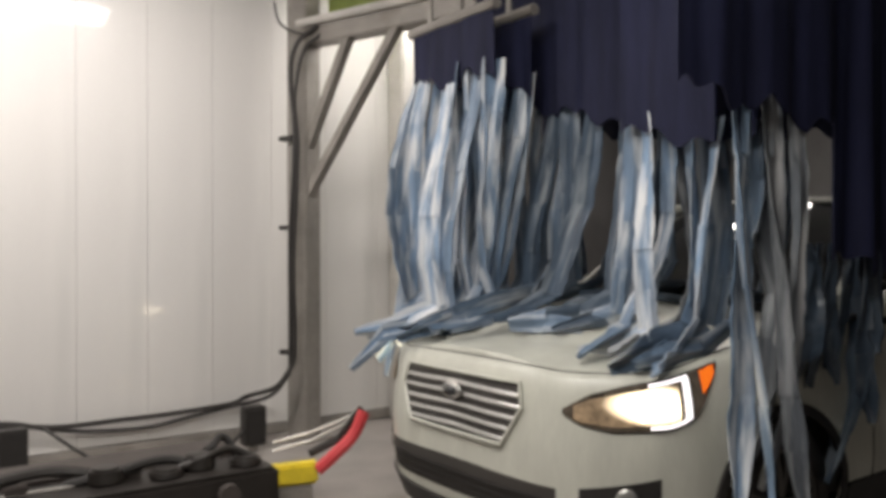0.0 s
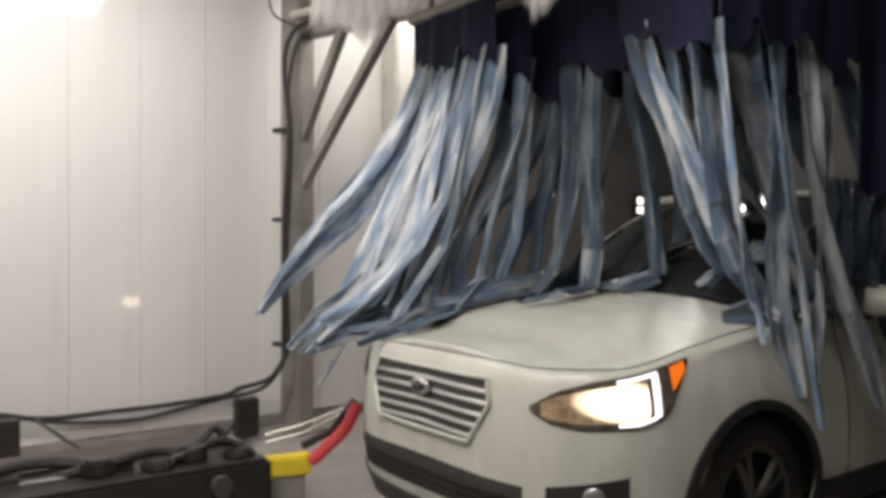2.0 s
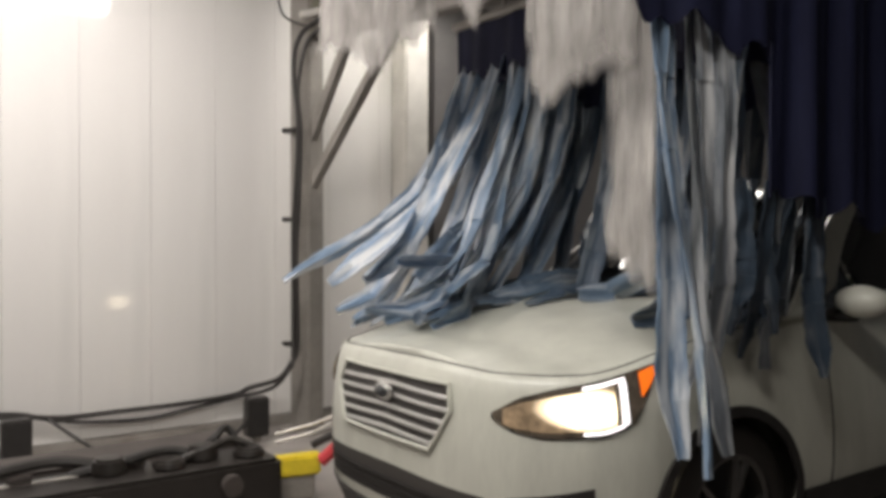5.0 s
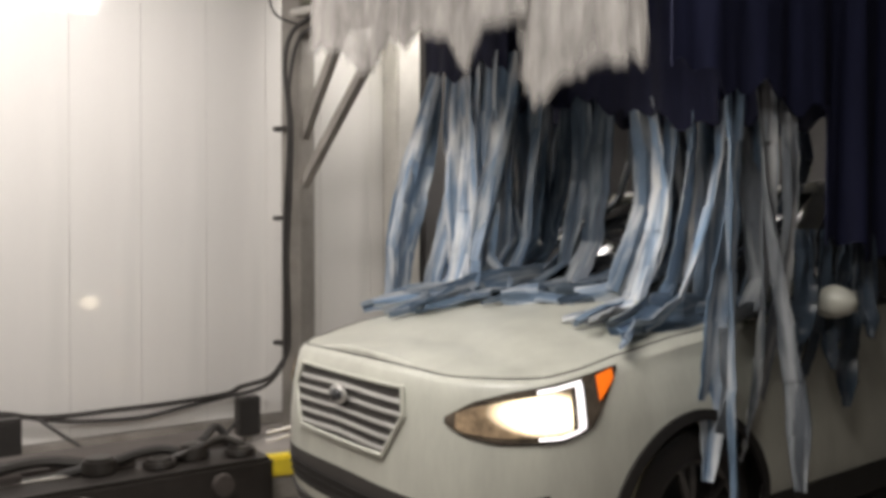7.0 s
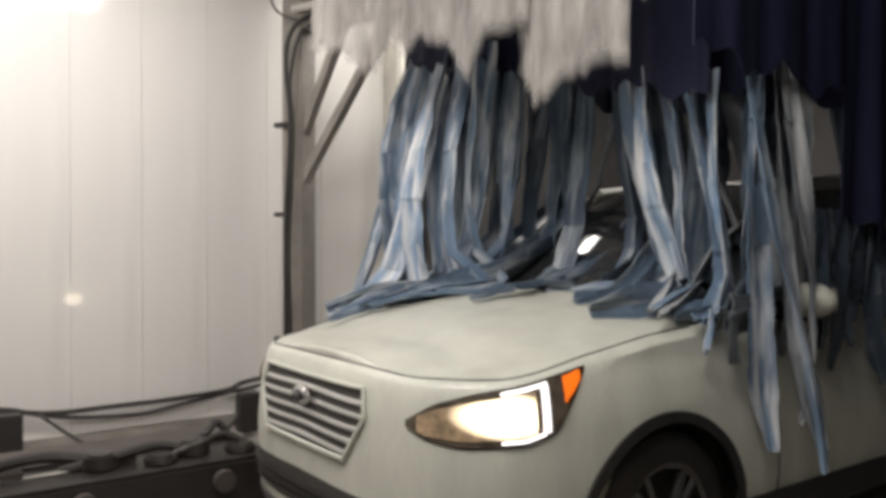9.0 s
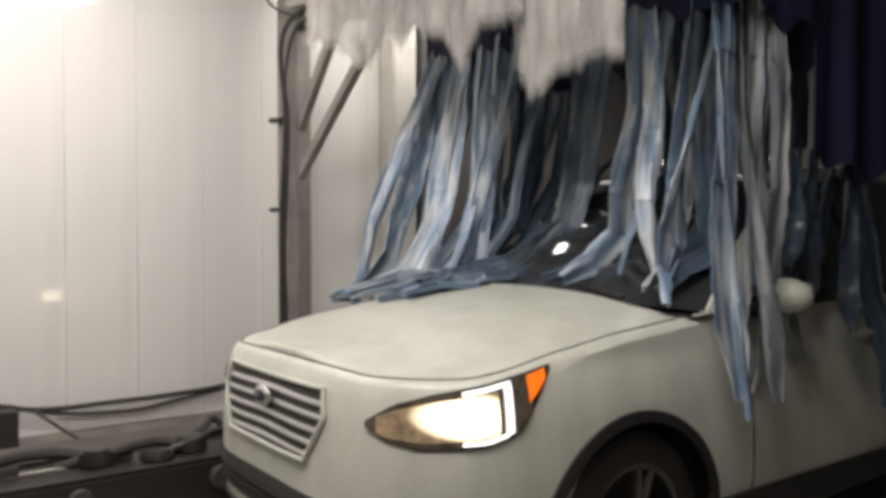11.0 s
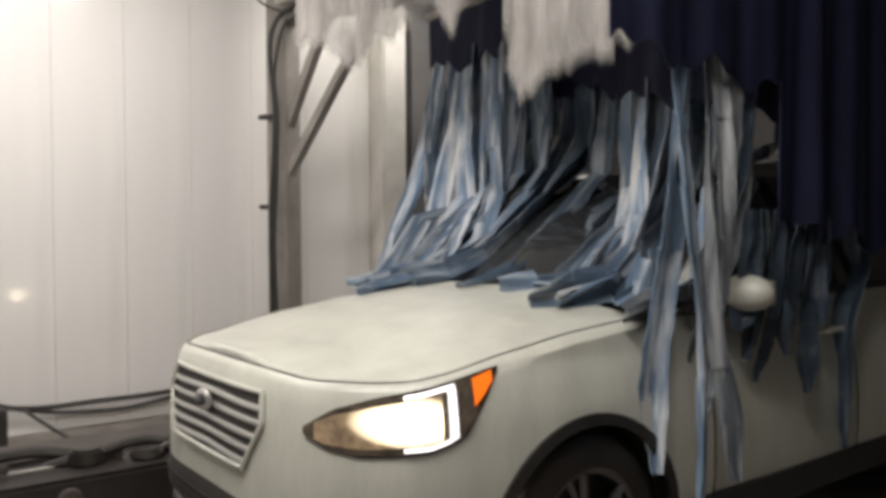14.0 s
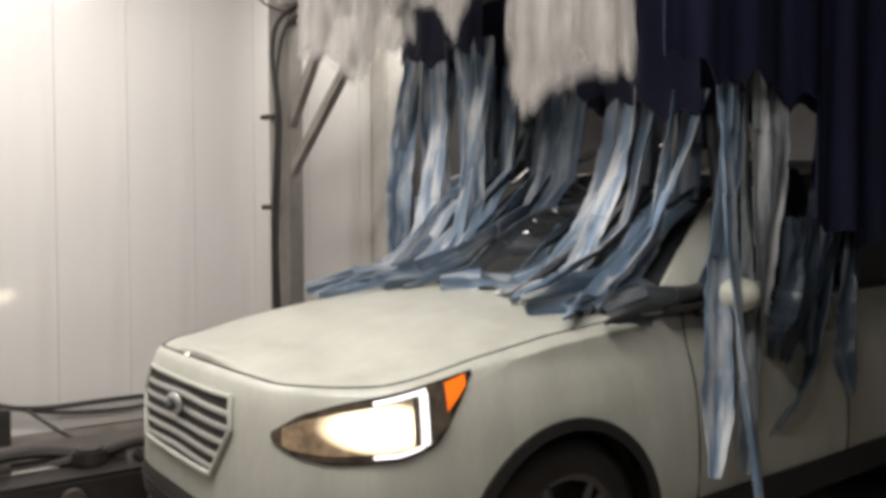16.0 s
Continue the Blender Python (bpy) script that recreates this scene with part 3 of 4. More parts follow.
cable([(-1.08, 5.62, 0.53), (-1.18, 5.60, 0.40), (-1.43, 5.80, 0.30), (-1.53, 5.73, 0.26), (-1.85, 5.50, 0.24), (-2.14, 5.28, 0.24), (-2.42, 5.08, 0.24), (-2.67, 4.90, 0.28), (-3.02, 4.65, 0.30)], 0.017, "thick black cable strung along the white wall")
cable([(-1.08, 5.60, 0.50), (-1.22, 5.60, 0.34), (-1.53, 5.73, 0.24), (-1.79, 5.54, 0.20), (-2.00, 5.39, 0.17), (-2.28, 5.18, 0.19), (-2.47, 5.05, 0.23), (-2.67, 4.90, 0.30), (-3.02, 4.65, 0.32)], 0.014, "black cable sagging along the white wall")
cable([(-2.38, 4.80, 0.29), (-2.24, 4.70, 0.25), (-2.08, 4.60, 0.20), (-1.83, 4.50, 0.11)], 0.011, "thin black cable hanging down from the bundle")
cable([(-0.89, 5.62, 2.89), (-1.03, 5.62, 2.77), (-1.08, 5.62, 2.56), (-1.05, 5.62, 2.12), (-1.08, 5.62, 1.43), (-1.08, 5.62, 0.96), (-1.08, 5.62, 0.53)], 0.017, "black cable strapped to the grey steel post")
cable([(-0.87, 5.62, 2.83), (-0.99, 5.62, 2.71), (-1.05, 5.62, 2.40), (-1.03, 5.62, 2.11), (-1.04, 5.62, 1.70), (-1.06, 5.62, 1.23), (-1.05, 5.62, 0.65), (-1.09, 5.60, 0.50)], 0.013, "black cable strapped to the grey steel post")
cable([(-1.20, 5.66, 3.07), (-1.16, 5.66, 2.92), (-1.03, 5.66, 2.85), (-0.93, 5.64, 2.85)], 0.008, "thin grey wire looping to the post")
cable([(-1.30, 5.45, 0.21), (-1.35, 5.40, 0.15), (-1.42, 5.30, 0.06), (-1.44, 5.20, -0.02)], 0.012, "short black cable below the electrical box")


def column():
    m = tunnel_pose(0.72, -2.80)
    ob = part("wall_column", box(-0.11, 0.11, -0.10, 0.12, 0, 3.2, 0.015), M_BEAM, m=m)
    tagged(ob, "pale boxed column against the panelled wall", "column")


column()


def junction_box(p, sx, sz, rz):
    e = empty("junction_box", pose(p[0], p[1], 0, 0, 0, rz), "black electrical box on a short post", "electrical box", "electrical boxes")
    part("case", box(-sx, sx, -0.05, 0.05, p[2] - sz, p[2] + sz, 0.01), M_CABLE, e)
    part("case_lid", box(-sx * 0.85, sx * 0.85, -0.062, -0.05, p[2] - sz * 0.85, p[2] + sz * 0.85, 0.004), M_CLAD, e)
    part("stand", box(-0.025, 0.025, -0.02, 0.02, 0, p[2] - sz + 0.01, 0.003), M_STEEL, e)


junction_box((-1.30, 5.45, 0.17), 0.075, 0.13, TURN)
junction_box((-2.52, 4.70, 0.16), 0.08, 0.15, TURN)


def guide_unit():
    """The low black machine beside the track, with its rollers and the lever."""
    g = empty("guide_unit", tunnel_pose(-1.14, -1.25), "low black wheel guide machine with rubber rollers", "machine")
    part("casing", box(-5.0, 0.0, -0.12, 0.22, 0, 0.26, 0.02), M_RUBBER, g, "black rubber-faced casing")
    part("top_edge", box(-5.0, -0.75, 0.10, 0.112, 0.26, 0.272, 0.003), M_BEAM, g, "pale narrow strip along the casing top")
    part("back_rail", box(-5.0, -0.05, 0.235, 0.62, 0.0, 0.275, 0.02), M_DIRTY, g)
    for i, x in enumerate((-0.12, -0.34, -0.52, -0.78, -1.5, -2.1)):
        bm = bmesh.new()
        h = 0.045 + 0.03 * (i % 2)
        bmesh.ops.create_cone(bm, cap_ends=True, segments=20, radius1=0.085, radius2=0.07, depth=h, matrix=Matrix.Translation((x, 0.03 + 0.06 * (i % 2), 0.26 + h / 2)))
        bmesh.ops.bevel(bm, geom=[e for e in bm.edges if e.is_boundary or len(e.link_faces) == 2 and e.calc_face_angle(0) > 1], offset=0.012, segments=2, affect="EDGES")
        part("roller_cap", bm, M_RUBBER, g, smooth=True)
    for x in (-0.27, -0.9):
        bm = bmesh.new()
        bmesh.ops.create_cone(bm, cap_ends=True, segments=24, radius1=0.055, radius2=0.05, depth=0.05, matrix=Matrix.Translation((x, -0.135, 0.17)) @ Matrix.Rotation(math.pi / 2, 4, "X"))
        part("hub_cap", bm, M_DIRTY, g, smooth=True)
    for k, (x0, x1, h) in enumerate(((-0.05, -0.5, 0.07), (-0.3, -0.95, 0.05), (-0.7, -1.7, 0.06), (-0.1, -0.32, 0.10))):
        y = 0.02 + 0.05 * k
        pts = [(x0, y, 0.262), (x0 * 0.7 + x1 * 0.3, y + 0.05, 0.27 + h), (x0 * 0.35 + x1 * 0.65, y + 0.02, 0.28 + h * 0.5), (x1, y + 0.06, 0.264)]
        part("hose", tube(curve_points(pts, 6), 0.02 + 0.004 * (k % 3), 8), (M_RUBBER, M_CLAD)[k % 2], g, "black rubber hose", True)
    for k, x in enumerate((-0.42, -0.66, -1.15)):
        part("bracket", box(x - 0.05, x + 0.05, 0.10, 0.16, 0.258, 0.30 + 0.02 * (k % 2), 0.006), M_DIRTY, g)
    lever = empty("stop_lever", pose(0, 0, 0), "yellow and red painted steel stop lever beside the track", "lever")
    part("yellow_foot", box(-0.16, 0.12, -0.05, 0.05, 0.12, 0.225, 0.012), M_YELLOW, lever, "chipped yellow foot", m=pose(-0.79, 4.27, 0, 0, -4, 10))
    part("foot_stand", box(-0.12, 0.08, -0.04, 0.04, 0, 0.12, 0.01), M_STEEL, lever, m=pose(-0.79, 4.27, 0, 0, 0, 10))
    part("red_arm", tube(curve_points([(-0.68, 4.26, 0.19), (-0.60, 4.28, 0.26), (-0.50, 4.32, 0.36), (-0.445, 4.35, 0.48)], 4), 0.034, 8), M_RED, lever, "bright red arm", True)
    part("black_arm", tube([(-0.74, 4.36, 0.25), (-0.58, 4.38, 0.33), (-0.46, 4.38, 0.49)], 0.022, 8), M_RUBBER, lever)
    for dz in (0.0, 0.045):
        part("frame_rod", tube([(-0.95, 4.42, 0.25 + dz), (-0.75, 4.44, 0.30 + dz), (-0.50, 4.42, 0.43 + dz * 0.4)], 0.009, 6), M_BEAM, lever)
    hose = part("floor_hose", tube(curve_points([(-0.75, 4.0, 0.02), (-0.45, 3.95, 0.02), (-0.2, 4.05, 0.02), (0.1, 4.0, 0.02)], 6), 0.012, 8), M_CABLE, smooth=True)
    tagged(hose, "thin black hose on the wet floor", "hose", "floor hoses")
    second = part("floor_hose", tube(curve_points([(-0.60, 3.86, 0.02), (-0.35, 3.83, 0.02), (-0.12, 3.90, 0.02), (0.12, 3.86, 0.02)], 6), 0.010, 8), M_CABLE, smooth=True)
    tagged(second, "thin black hose on the wet floor", "hose", "floor hoses")


guide_unit()


def lit_pane(p, rz, wd, ht):
    e = empty("lit_window", pose(*p, 0, 0, rz), "small bright window in the dark tunnel wall", "window", "lit windows")
    part("pane_frame", box(-wd - 0.03, wd + 0.03, -0.012, 0.02, -ht - 0.03, ht + 0.03, 0.004), M_SEAM, e)
    for k in (-1, 1):
        part("pane", box(-wd, wd, -0.02, -0.012, k * ht * 0.5 - ht * 0.36, k * ht * 0.5 + ht * 0.36, 0.003), M_DAYLIGHT, e)


lit_pane((2.04, 8.22, 1.72), TURN, 0.10, 0.09)
lit_pane((3.45, 6.88, 1.62), TURN - 90, 0.13, 0.20)


def unseen_ceiling_light(u, w, half=0.85):
    e = empty("unseen_ceiling_light", tunnel_pose(u, w, 3.35), "unseen white strip light added under the ceiling", "lamp", "strip lights")
    part("frame", box(-half, half, -0.15, 0.15, -0.05, 0, 0.01), M_BEAM, e)
    part("diffuser", box(-half + 0.05, half - 0.05, -0.12, 0.12, -0.062, -0.05, 0.003), M_TUBE, e)


unseen_ceiling_light(-2.7, -1.45)
# fixture added for the unseen camera-side lamp
unseen_ceiling_light(-2.5, 1.25)
unseen_ceiling_light(0.55, -2.25, 0.55)
# invented fixture for the fill lamp at the entry
unseen_ceiling_light(2.2, -1.0, 0.55)


# ---- hanging wash cloth ----
TOP = 2.85
SWING_T = (0, 1, 1.5, 2, 2.5, 3, 3.5, 4, 4.5, 5, 6, 7.3, 8, 9, 10, 11.5, 12, 12.5, 13, 13.5, 14, 14.5, 15.2, 16)
# degrees from the vertical towards the car's nose, at the head and at the tip, on the far side of the track
FAR_HEAD = (12, 16, 20, 19, 17, 15, 16, 22, 28, 24, 16, 4, 10, 16, 16, 16, 18, 18, 16, 10, 6, 2, 2, 4)
FAR_TIP = (-10, 22, 52, 62, 66, 62, 52, 52, 78, 80, 40, 0, -8, -4, 20, 36, 46, 46, 32, 14, 6, 4, 4, 6)
# the same, away from the nose, on the near side
NEAR_HEAD = (4, 10, 15, 15, 12, 9, 4, 0, 0, 0, 3, 6, 5, 8, 5, -4, -6, -10, -12, -12, -6, -5, -6, -9)
NEAR_TIP = (-26, 18, 36, 44, 40, 22, 6, 0, 0, -2, -20, -46, -38, 18, 8, -10, -14, -16, -20, -22, -26, -32, -40, -44)


def swing(t, w, f):
    """The angle of the cloth towards the nose, at the share f of its length, for a strip at w across the track."""
    far = (1 - f) * np.interp(t, SWING_T, FAR_HEAD) + f * np.interp(t, SWING_T, FAR_TIP)
    near = (1 - f) * np.interp(t, SWING_T, NEAR_HEAD) + f * np.interp(t, SWING_T, NEAR_TIP)
    b = min(1.0, max(0.0, (w + 0.75) / 1.1))
    return float((1 - b) * far - b * near)


def sideways(t):
    """How much of the far cloth's sweep goes towards the near side."""
    return float(np.interp(t, (0, 3, 4, 4.5, 5, 6, 7.5, 9, 10.5, 11.5, 12.5, 13.5, 14.5, 16), (-0.2, -0.25, 0.15, 0.25, 0.35, 0.3, 0.1, -0.1, 0.1, 0.45, 0.65, 0.6, 0.3, 0.2)))


def carry(t, w):
    """Where the swinging hanger frame has gone: back along the track, and up."""
    back = float(np.interp(t, (0, 1.5, 2, 3, 4, 4.6, 5, 6, 7.5, 8, 9, 10, 11.5, 12.5, 13.5, 14.5, 16), (0, 0, 0.04, 0.2, 0.3, 0.32, 0.28, 0.18, 0.08, 0, -0.03, 0.06, 0.19, 0.28, 0.31, 0.17, 0.03)))
    up = float(np.interp(t, (0, 1.0, 1.8, 2.5, 3.6, 4.5, 5.5, 7.3, 8.5, 9.1, 10.2, 11.3, 12.1, 13, 14, 15, 16), (0, 0.08, 0.3, 0.42, 0.42, 0.36, 0.2, 0, 0.06, 0.14, 0.32, 0.45, 0.42, 0.25, 0.06, 0.0, 0.02)))
    if w > 0.9:
        back = float(np.interp(t, (0, 1, 2, 2.5, 3, 3.5, 4, 4.5, 5, 6, 7.3, 8, 9, 10, 11.5, 12, 12.5, 13, 13.5, 14, 14.5, 15, 16), (0, 0.15, 0.25, 0.2, 0.1, -0.1, -0.3, -0.42, -0.44, -0.14, 0.04, 0.06, 0.1, 0.05, -0.12, -0.22, -0.32, -0.32, -0.3, -0.22, -0.08, 0.0, 0.02)))
        return back, up * 0.7
    return back * (1.0 if w < 0.2 else 0.45), up * (0.12 if w < -0.3 else 0.6 if w < 0.3 else 1.0)


def carried_by(t, w):
    back, up = carry(t, w)
    return Matrix.Translation(U * back + Vector((0, 0, up)))


def strip_mesh(width, length, first, share, ph, kink, twist):
    """One length of a cloth band, hanging down from its origin; the lengths of a band meet edge to edge."""
    n = 5
    pts = []
    for i in range(n + 1):
        s = i / n
        g = first + share * s
        env = math.sin(s * math.pi)
        wide = width * (1 + 0.12 * math.sin(ph + 5 * g) + 0.10 * noise.noise((ph * 3, g * 7, 2)) - 0.6 * max(0, g - 0.86) / 0.14 - 0.25 * max(0, 0.12 - g) / 0.12)
        row = []
        for k in range(5):
            a = k / 4 - 0.5
            if k in (0, 4):
                a *= 1 + env * 0.18 * noise.noise((ph * 5 + k, g * 30, 0))
            # a soft lengthwise fold
            fold = 0.12 * width * math.cos(a * 6.5 + ph + 2.2 * g)
            x, y = a * wide + 0.004 * env * math.sin(ph + 17 * g), fold + kink * env + 0.004 * math.sin(ph * 2 + 13 * g + a * 5)
            c, q = math.cos(twist * s), math.sin(twist * s)
            row.append((x * c - y * q, x * q + y * c, -length * 1.03 * s + length * 0.015))
        pts.append(row)
    return thicken(grid(pts), 0.005)


STRIPS = []
CURTAINS = []
SHARES = (0.17, 0.16, 0.15, 0.14, 0.13, 0.13, 0.12)


def hang_strip(curtain, u, w, z_top, reach, facing, rng, side, tones, widths):
    pieces = []
    width, ph = rng.uniform(*widths), rng.uniform(0, 6.28)
    first = 0.0
    twist = rng.uniform(-0.34, 0.34)
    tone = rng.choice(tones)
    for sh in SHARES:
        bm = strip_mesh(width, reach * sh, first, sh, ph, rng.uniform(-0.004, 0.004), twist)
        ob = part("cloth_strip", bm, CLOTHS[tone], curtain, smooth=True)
        own = ob.data.attributes.new("cloth", "FLOAT_VECTOR", "POINT")
        own.data.foreach_set("vector", [c for v in ob.data.vertices for c in (v.co.x + ph * 9, v.co.y + ph * 4, v.co.z - first * reach)])
        pieces.append(ob)
        first += sh
    STRIPS.append(dict(u=u, w=w, z=z_top, lens=[reach * sh for sh in SHARES], pieces=pieces, facing=facing, twist=twist, side=side, curtain=curtain, ph=ph, k=rng.uniform(0.0, 1.0)))


def header_panel(curtain, a0, a1, top, low0, low1, bow):
    """The uncut upper part of a cloth, with soft folds."""
    n = max(12, int(abs(a1 - a0) / 0.02))
    pts = []
    for r in range(7):
        row = []
        for i in range(n + 1):
            s = i / n
            low = low0 + (low1 - low0) * s + 0.03 * math.sin(i * 0.31) + 0.02 * math.sin(i * 0.83)
            row.append((a0 + (a1 - a0) * s, bow * (math.sin(i * 0.42) + 0.4 * math.sin(i * 0.95 + r * 0.3)) * (0.3 + r / 8), top + (low - top) * r / 6))
        pts.append(row)
    part("cloth_header", thicken(grid(pts), 0.008), M_NAVY, curtain, "navy uncut upper cloth", True)


def hanger(c, a0, a1, top):
    part("hanger_bar", tube([(a0 - 0.06, 0, top + 0.02), (a1 + 0.06, 0, top + 0.02)], 0.03, 8), M_STEEL, c)
    for k in (0.2, 0.8):
        a = a0 + (a1 - a0) * k
        part("hanger_rod", tube([(a, 0, top + 0.02), (a, 0, max(top + 0.06, 2.9))], 0.016, 8), M_STEEL, c)


def curtains():
    rng = random.Random(5)
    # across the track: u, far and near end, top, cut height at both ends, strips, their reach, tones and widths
    # pale tones in front, dark ones inside and behind: shade put into the cloth colour
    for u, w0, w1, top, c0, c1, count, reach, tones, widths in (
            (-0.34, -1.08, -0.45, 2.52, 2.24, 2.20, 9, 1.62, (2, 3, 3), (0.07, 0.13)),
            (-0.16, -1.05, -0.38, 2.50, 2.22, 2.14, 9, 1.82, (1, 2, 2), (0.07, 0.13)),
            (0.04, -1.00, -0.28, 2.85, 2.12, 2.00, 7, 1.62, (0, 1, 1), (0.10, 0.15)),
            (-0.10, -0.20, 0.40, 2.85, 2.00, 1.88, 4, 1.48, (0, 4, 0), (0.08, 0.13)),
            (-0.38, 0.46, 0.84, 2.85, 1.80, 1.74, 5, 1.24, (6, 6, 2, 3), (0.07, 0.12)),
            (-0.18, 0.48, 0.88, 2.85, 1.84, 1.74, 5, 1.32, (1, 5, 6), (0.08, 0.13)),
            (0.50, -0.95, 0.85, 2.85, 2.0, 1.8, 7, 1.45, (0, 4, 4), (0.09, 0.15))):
        m = tunnel_pose(u, 0) @ pose(0, 0, 0, 0, 0, -90)
        c = empty("wash_curtain", m, "blue wash cloth curtain hanging in wet strips over the car", "curtain", "wash curtains")
        side = (w0 + w1) / 2
        hanger(c, w0, w1, top)
        header_panel(c, w0 - 0.03, w1 + 0.03, top, c0, c1, 0.012)
        CURTAINS.append((c, side))
        for i in range(count):
            s = i / (count - 1)
            w = w0 + (w1 - w0) * s + rng.uniform(-0.025, 0.025)
            z = c0 + (c1 - c0) * s + 0.08
            hang_strip(c, u + rng.uniform(0.015, 0.06), w, z, reach + rng.uniform(-0.14, 0.14), "u", rng, side, tones, widths)
    # along the track, on the camera's side: pale strips, then a long dark apron
    m = tunnel_pose(0, 1.02)
    c = empty("wash_curtain", m, "navy wash cloth curtain with long wet strips beside the car", "curtain", "wash curtains")
    hanger(c, -0.72, 0.95, TOP)
    header_panel(c, -0.78, 0.16, TOP, 1.86, 1.80, 0.012)
    header_panel(c, 0.16, 1.0, TOP, 1.30, 1.22, 0.03)
    CURTAINS.append((c, 1.0))
    for i in range(12):
        s = i / 11
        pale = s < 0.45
        z = 1.92 - 0.06 * s if pale else 1.36
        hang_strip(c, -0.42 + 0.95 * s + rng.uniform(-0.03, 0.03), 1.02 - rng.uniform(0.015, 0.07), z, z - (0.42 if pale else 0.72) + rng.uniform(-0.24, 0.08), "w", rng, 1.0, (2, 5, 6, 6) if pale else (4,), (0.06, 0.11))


curtains()


def strip_rows(st, times):
    """The pose of each piece of a strip, time by time, in the tunnel's world."""
    out = [[] for _ in st["pieces"]]
    ph = st["ph"]
    own_share = 0.6 + 0.45 * st["k"]
    for t in times:
        back, up = carry(t, st["side"])
        head = Vector((st["u"] + back, st["w"], st["z"] + up))
        s = car_travel(t)
        for i, ln in enumerate(st["lens"]):
            f = i / 6
            flutter = (4 + 12 * f) * math.sin(1.5 * t + ph * 3 + 1.1 * i * (0.5 + st["k"]))
            if st["facing"] == "u":
                ang = swing(t, st["w"], f) * own_share + flutter + 4 * math.sin(ph * 7)
                # tips of the far cloth curl upwards where they fly highest
                ang += max(0.0, ang - 45) * 0.35 * math.sin(ph * 5) * f
            else:
                ang = 0.35 * swing(t, 0.9, f) * own_share + flutter * 0.5
            ang = math.radians(max(-80.0, min(98.0, ang)))
            across = (0.08 + 0.14 * f) * math.sin(ph * 4 + 1.6 * f) + 0.05 * math.sin(1.1 * t + ph * 2)
            if st["facing"] == "u":
                across += (sideways(t) if st["k"] > 0.3 else -0.2) * math.sin(abs(ang)) if st["w"] < 0.2 else -0.30 * math.sin(ang)
            d = Vector((-math.sin(ang), across, -math.cos(ang))).normalized()
            tip = head + d * ln
            # cloth bends as it nears the car, then comes to rest on it
            under = hood_height(-head.x - s, head.y)
            gap = head.z - under - 0.02
            drapes = st["facing"] == "u"
            if drapes and under > 0.5 and gap < 0.2 and d.z < -0.3:
                d = (d + Vector((-0.8, 0.35 * math.sin(ph * 3), 0)) * (1 - max(gap, 0) / 0.2)).normalized()
            for _ in range(3 if drapes else 0):
                tip = head + d * ln
                floor = hood_height(-tip.x - s, tip.y) + 0.02 + 0.025 * math.sin(ph * 11 + i * 2.1) ** 2
                if tip.z < floor and head.z > floor - 0.25:
                    drop = min(max(floor - head.z, -ln * 0.995), ln * 0.5)
                    flat = Vector((d.x - 0.25 + 0.35 * math.sin(ph) - (0.7 if -tip.x - s < -0.3 else 0), d.y + 0.45 * math.sin(ph * 3 + i * 0.8), 0))
                    flat = flat.normalized() * math.sqrt(max(ln * ln - drop * drop, 1e-6))
                    d = Vector((flat.x, flat.y, drop)).normalized()
            # columns of the piece's turn: its length hangs along -z
            z_ax = -d
            x_ref = Vector((0, 1, 0)) if st["facing"] == "u" else Vector((1, 0, 0))
            x_ref = (Matrix.Rotation(0.6 * math.sin(ph * 5) + 0.12 * math.sin(t + ph), 3, "Z") @ x_ref)
            y_ax = z_ax.cross(x_ref).normalized()
            x_ax = y_ax.cross(z_ax).normalized()
            spin = Matrix.Rotation(-st["twist"] * i, 3, z_ax)
            x_ax, y_ax = spin @ x_ax, spin @ y_ax
            wx, wy, wz = [(U * v.x + W * v.y + Vector((0, 0, v.z))) for v in (x_ax, y_ax, z_ax)]
            if wx.cross(wy).dot(wz) < 0:
                wy = -wy
            p = place(head.x, head.y, head.z)
            m = Matrix(((wx.x, wy.x, wz.x, p.x), (wx.y, wy.y, wz.y, p.y), (wx.z, wy.z, wz.z, p.z), (0, 0, 0, 1)))
            out[i].append((t, m))
            head = head + d * ln
    return out


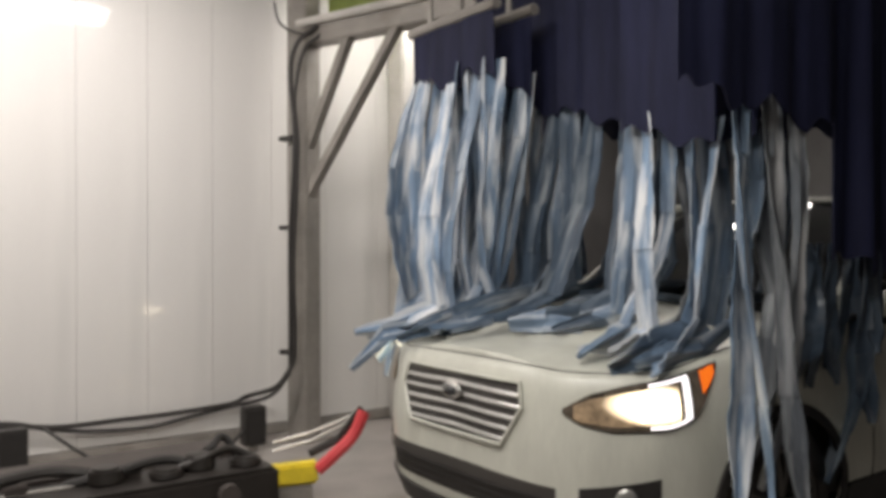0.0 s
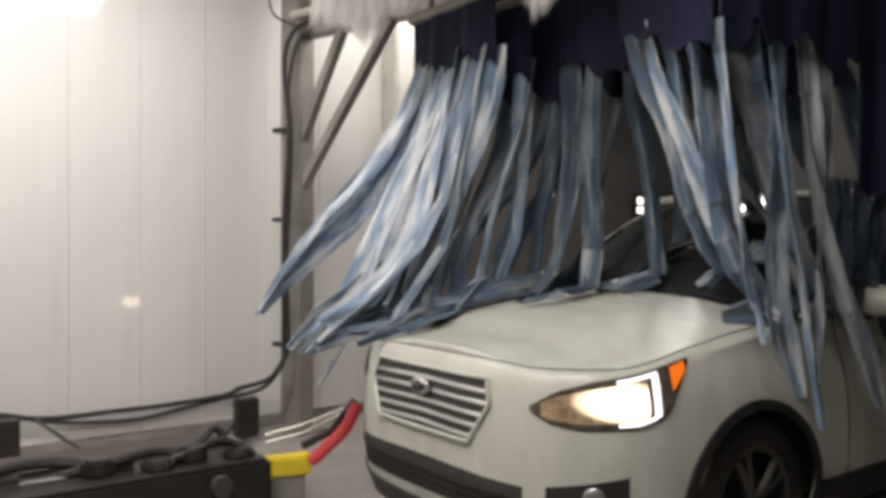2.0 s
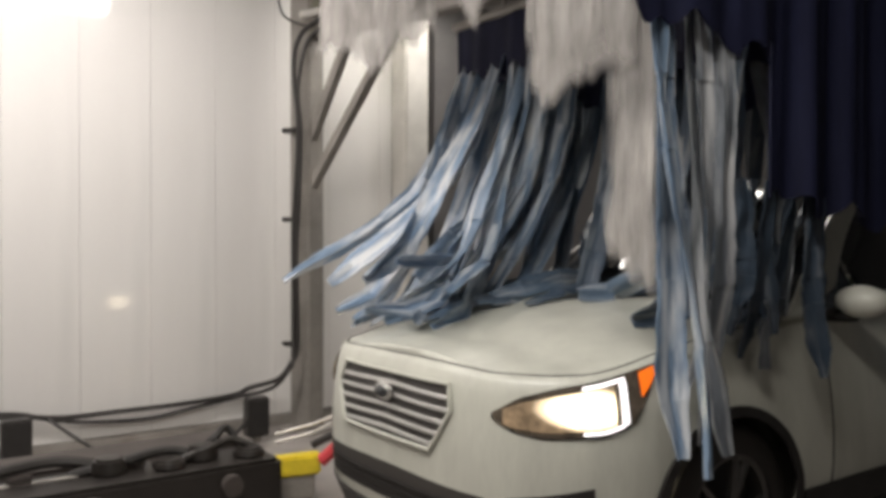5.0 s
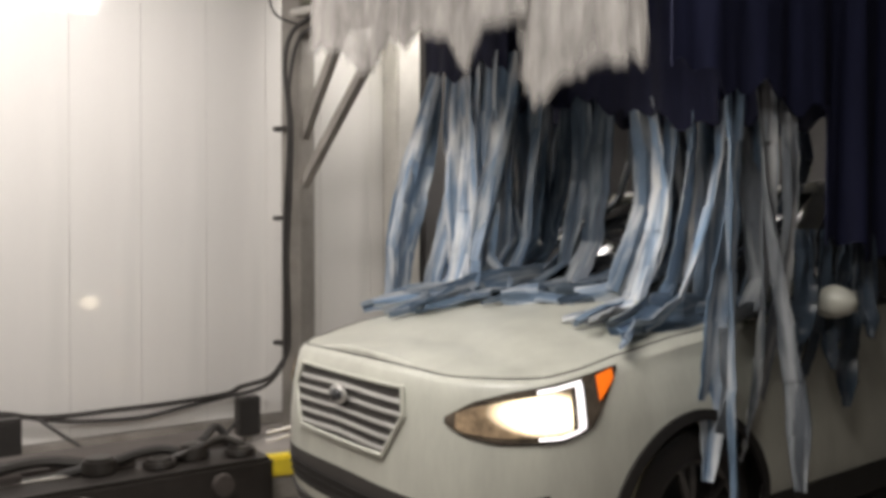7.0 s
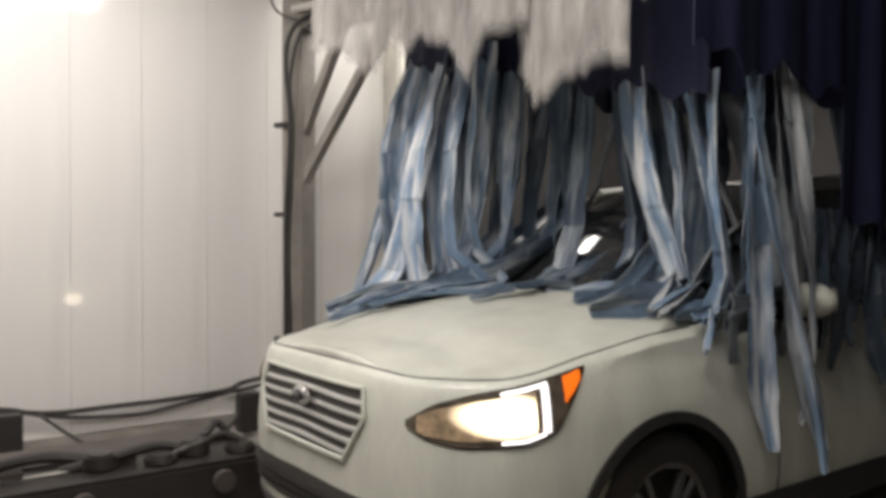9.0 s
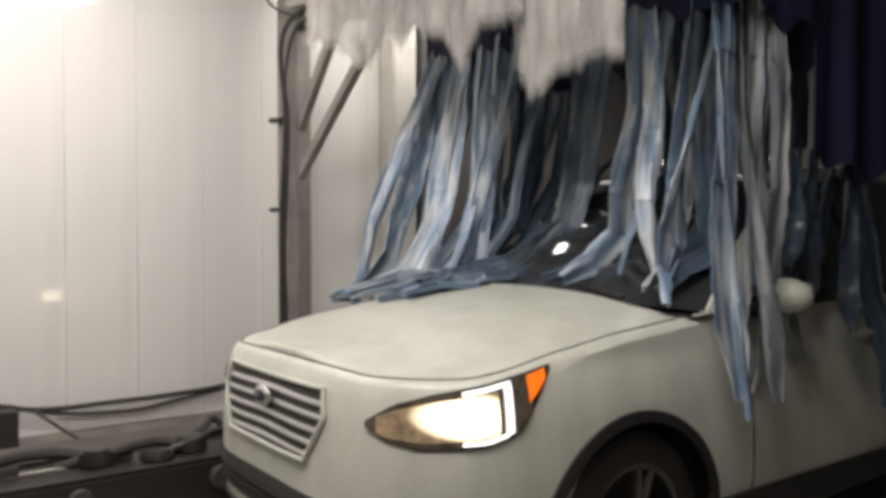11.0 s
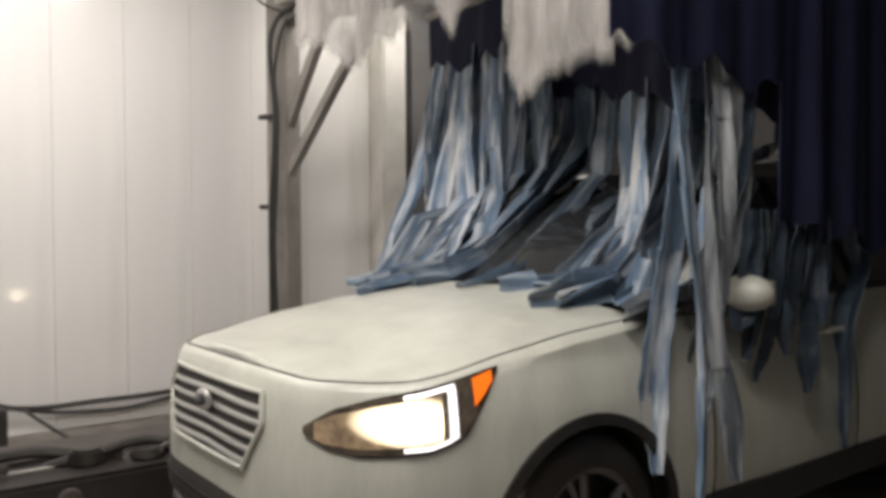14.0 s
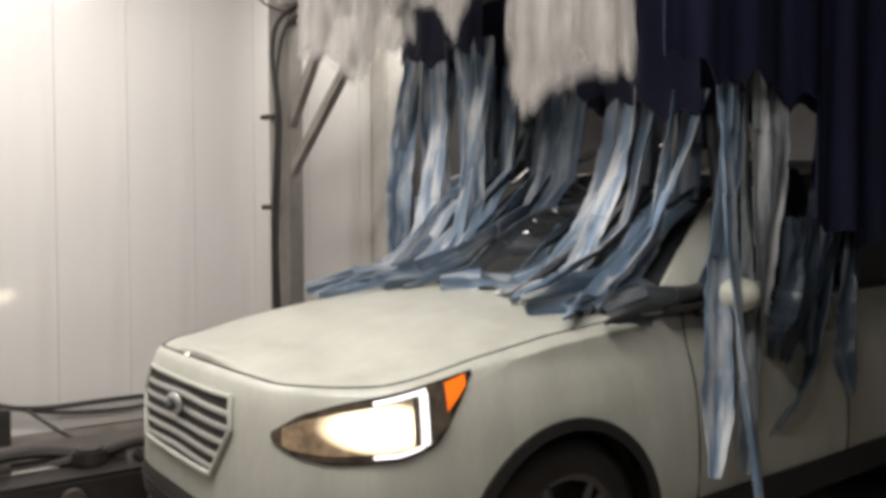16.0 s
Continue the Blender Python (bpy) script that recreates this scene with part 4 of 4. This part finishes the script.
# ---- foam that slides down over the arch ----
def foam_sheets():
    """Sheets of suds with a ragged lower edge; each lobe ends in its own drip."""
    made = []
    rng = random.Random(11)
    for u, w0, w1, low, fall, ragged, lobes, drop_at in ((-0.82, -1.36, -0.25, 2.33, 0.14, 0.07, 1, 1.6), (-0.86, -0.42, 0.42, 2.14, 0.04, 0.10, 2, 2.2), (-0.80, 0.30, 0.86, 2.02, 0.10, 0.14, 1, 2.6), (-0.78, 0.70, 0.93, 1.30, 0.0, 0.12, 1, 2.9)):
        n = 110
        ph = rng.uniform(0, 6)
        wide = w1 - w0
        drips = [(rng.uniform(0.1, 0.9), rng.uniform(0.07, 0.14) / wide, rng.uniform(0.08, 0.18)) for _ in range(lobes)]

        def edge(s):
            z = low - fall * s + ragged * noise.noise((s * wide * 3.2, ph, 0)) + 0.05 * noise.noise((s * wide * 9, ph, 3)) + 0.03 * noise.noise((s * wide * 30, ph, 5))
            return z - max(0.0, *(h * math.exp(-((s - c) / wd) ** 2) for c, wd, h in drips), 0.0)

        pts = []
        for r in range(25):
            k = (r / 24) ** 0.6
            row = []
            for i in range(n + 1):
                z = 3.3 + (edge(i / n) - 3.3) * k
                row.append((w0 + wide * i / n + 0.05 * noise.noise((z * 2.1, ph, 7)) * k, 0.014 * math.sin(i / n * 11 + ph) + 0.01 * noise.noise((i * 0.13, r * 0.3, ph)), z))
            pts.append(row)
        ob = part("foam_sheet", thicken(grid(pts), 0.014), M_FOAM, m=tunnel_pose(u, 0) @ pose(0, 0, 0, 0, 0, -90), smooth=True)
        rim = ob.data.attributes.new("rim", "FLOAT", "POINT")
        rim.data.foreach_set("value", [min(v.co.z - edge((v.co.x - w0) / wide), (v.co.x - w0 + 0.03) * 1.2 + 0.06 * noise.noise((v.co.z * 6, ph, 1)), (w1 - v.co.x + 0.03) * 1.2 + 0.06 * noise.noise((v.co.z * 6, ph, 4)), 1.0) for v in ob.data.vertices])
        tagged(ob, "grey soapy foam sheet running down from overhead", "foam", "foam sheets")
        made.append((ob, drop_at))
    return made


foam = foam_sheets()


def motions():
    def car_pose(t):
        p = place(-car_travel(t), 0)
        return pose(p.x, p.y, 0, 0, 0, 216.0)

    walk(car, [(t, car_pose(t)) for t, _ in CAR_S])
    for wheel in wheels:
        x, y, z = wheel.matrix_basis.translation
        walk(wheel, [(t, pose(x, y, z, 0, math.degrees(s / WHEEL_R), 0)) for t, s in CAR_S])
    times = [i * 0.5 for i in range(33)]
    for st in STRIPS:
        base = st["curtain"].matrix_basis
        for ob, rows in zip(st["pieces"], strip_rows(st, times)):
            walk(ob, [(t, (carried_by(t, st["side"]) @ base).inverted() @ m) for t, m in rows])
    for c, side in CURTAINS:
        base = c.matrix_basis.copy()
        walk(c, [(t, carried_by(t, side) @ base) for t in times])
    for ob, t0 in foam:
        m = ob.matrix_basis.copy()
        rows = [(0, 1.05), (t0 - 0.8, 1.0), (t0, 0.35), (t0 + 1.4, 0.0), (9, -0.04), (12, -0.04), (14, -0.06), (16, -0.12)]
        if t0 == 2.2:
            rows[-5:] = [(4.6, 0.26), (7.3, 0.02), (9, 0.0), (12, 0.03), (14, 0.14), (16, 0.12)]
        if t0 == 2.6:
            rows[:4] = [(0, 1.05), (1.5, 0.9), (2.0, 0.3), (2.5, 0.08), (3.2, -0.02), (4.6, -0.04)]
        if t0 == 2.9:
            rows = [(0, 2.0), (2.2, 1.9), (3.0, 1.1), (4.0, 0.1), (5.0, -0.05), (6.2, 0.4), (7.3, 0.75), (9, 0.9), (12, 0.95), (14, 0.7), (16, 0.6)]
        walk(ob, [(t, Matrix.Translation((0, 0, dz)) @ m) for t, dz in rows])


motions()
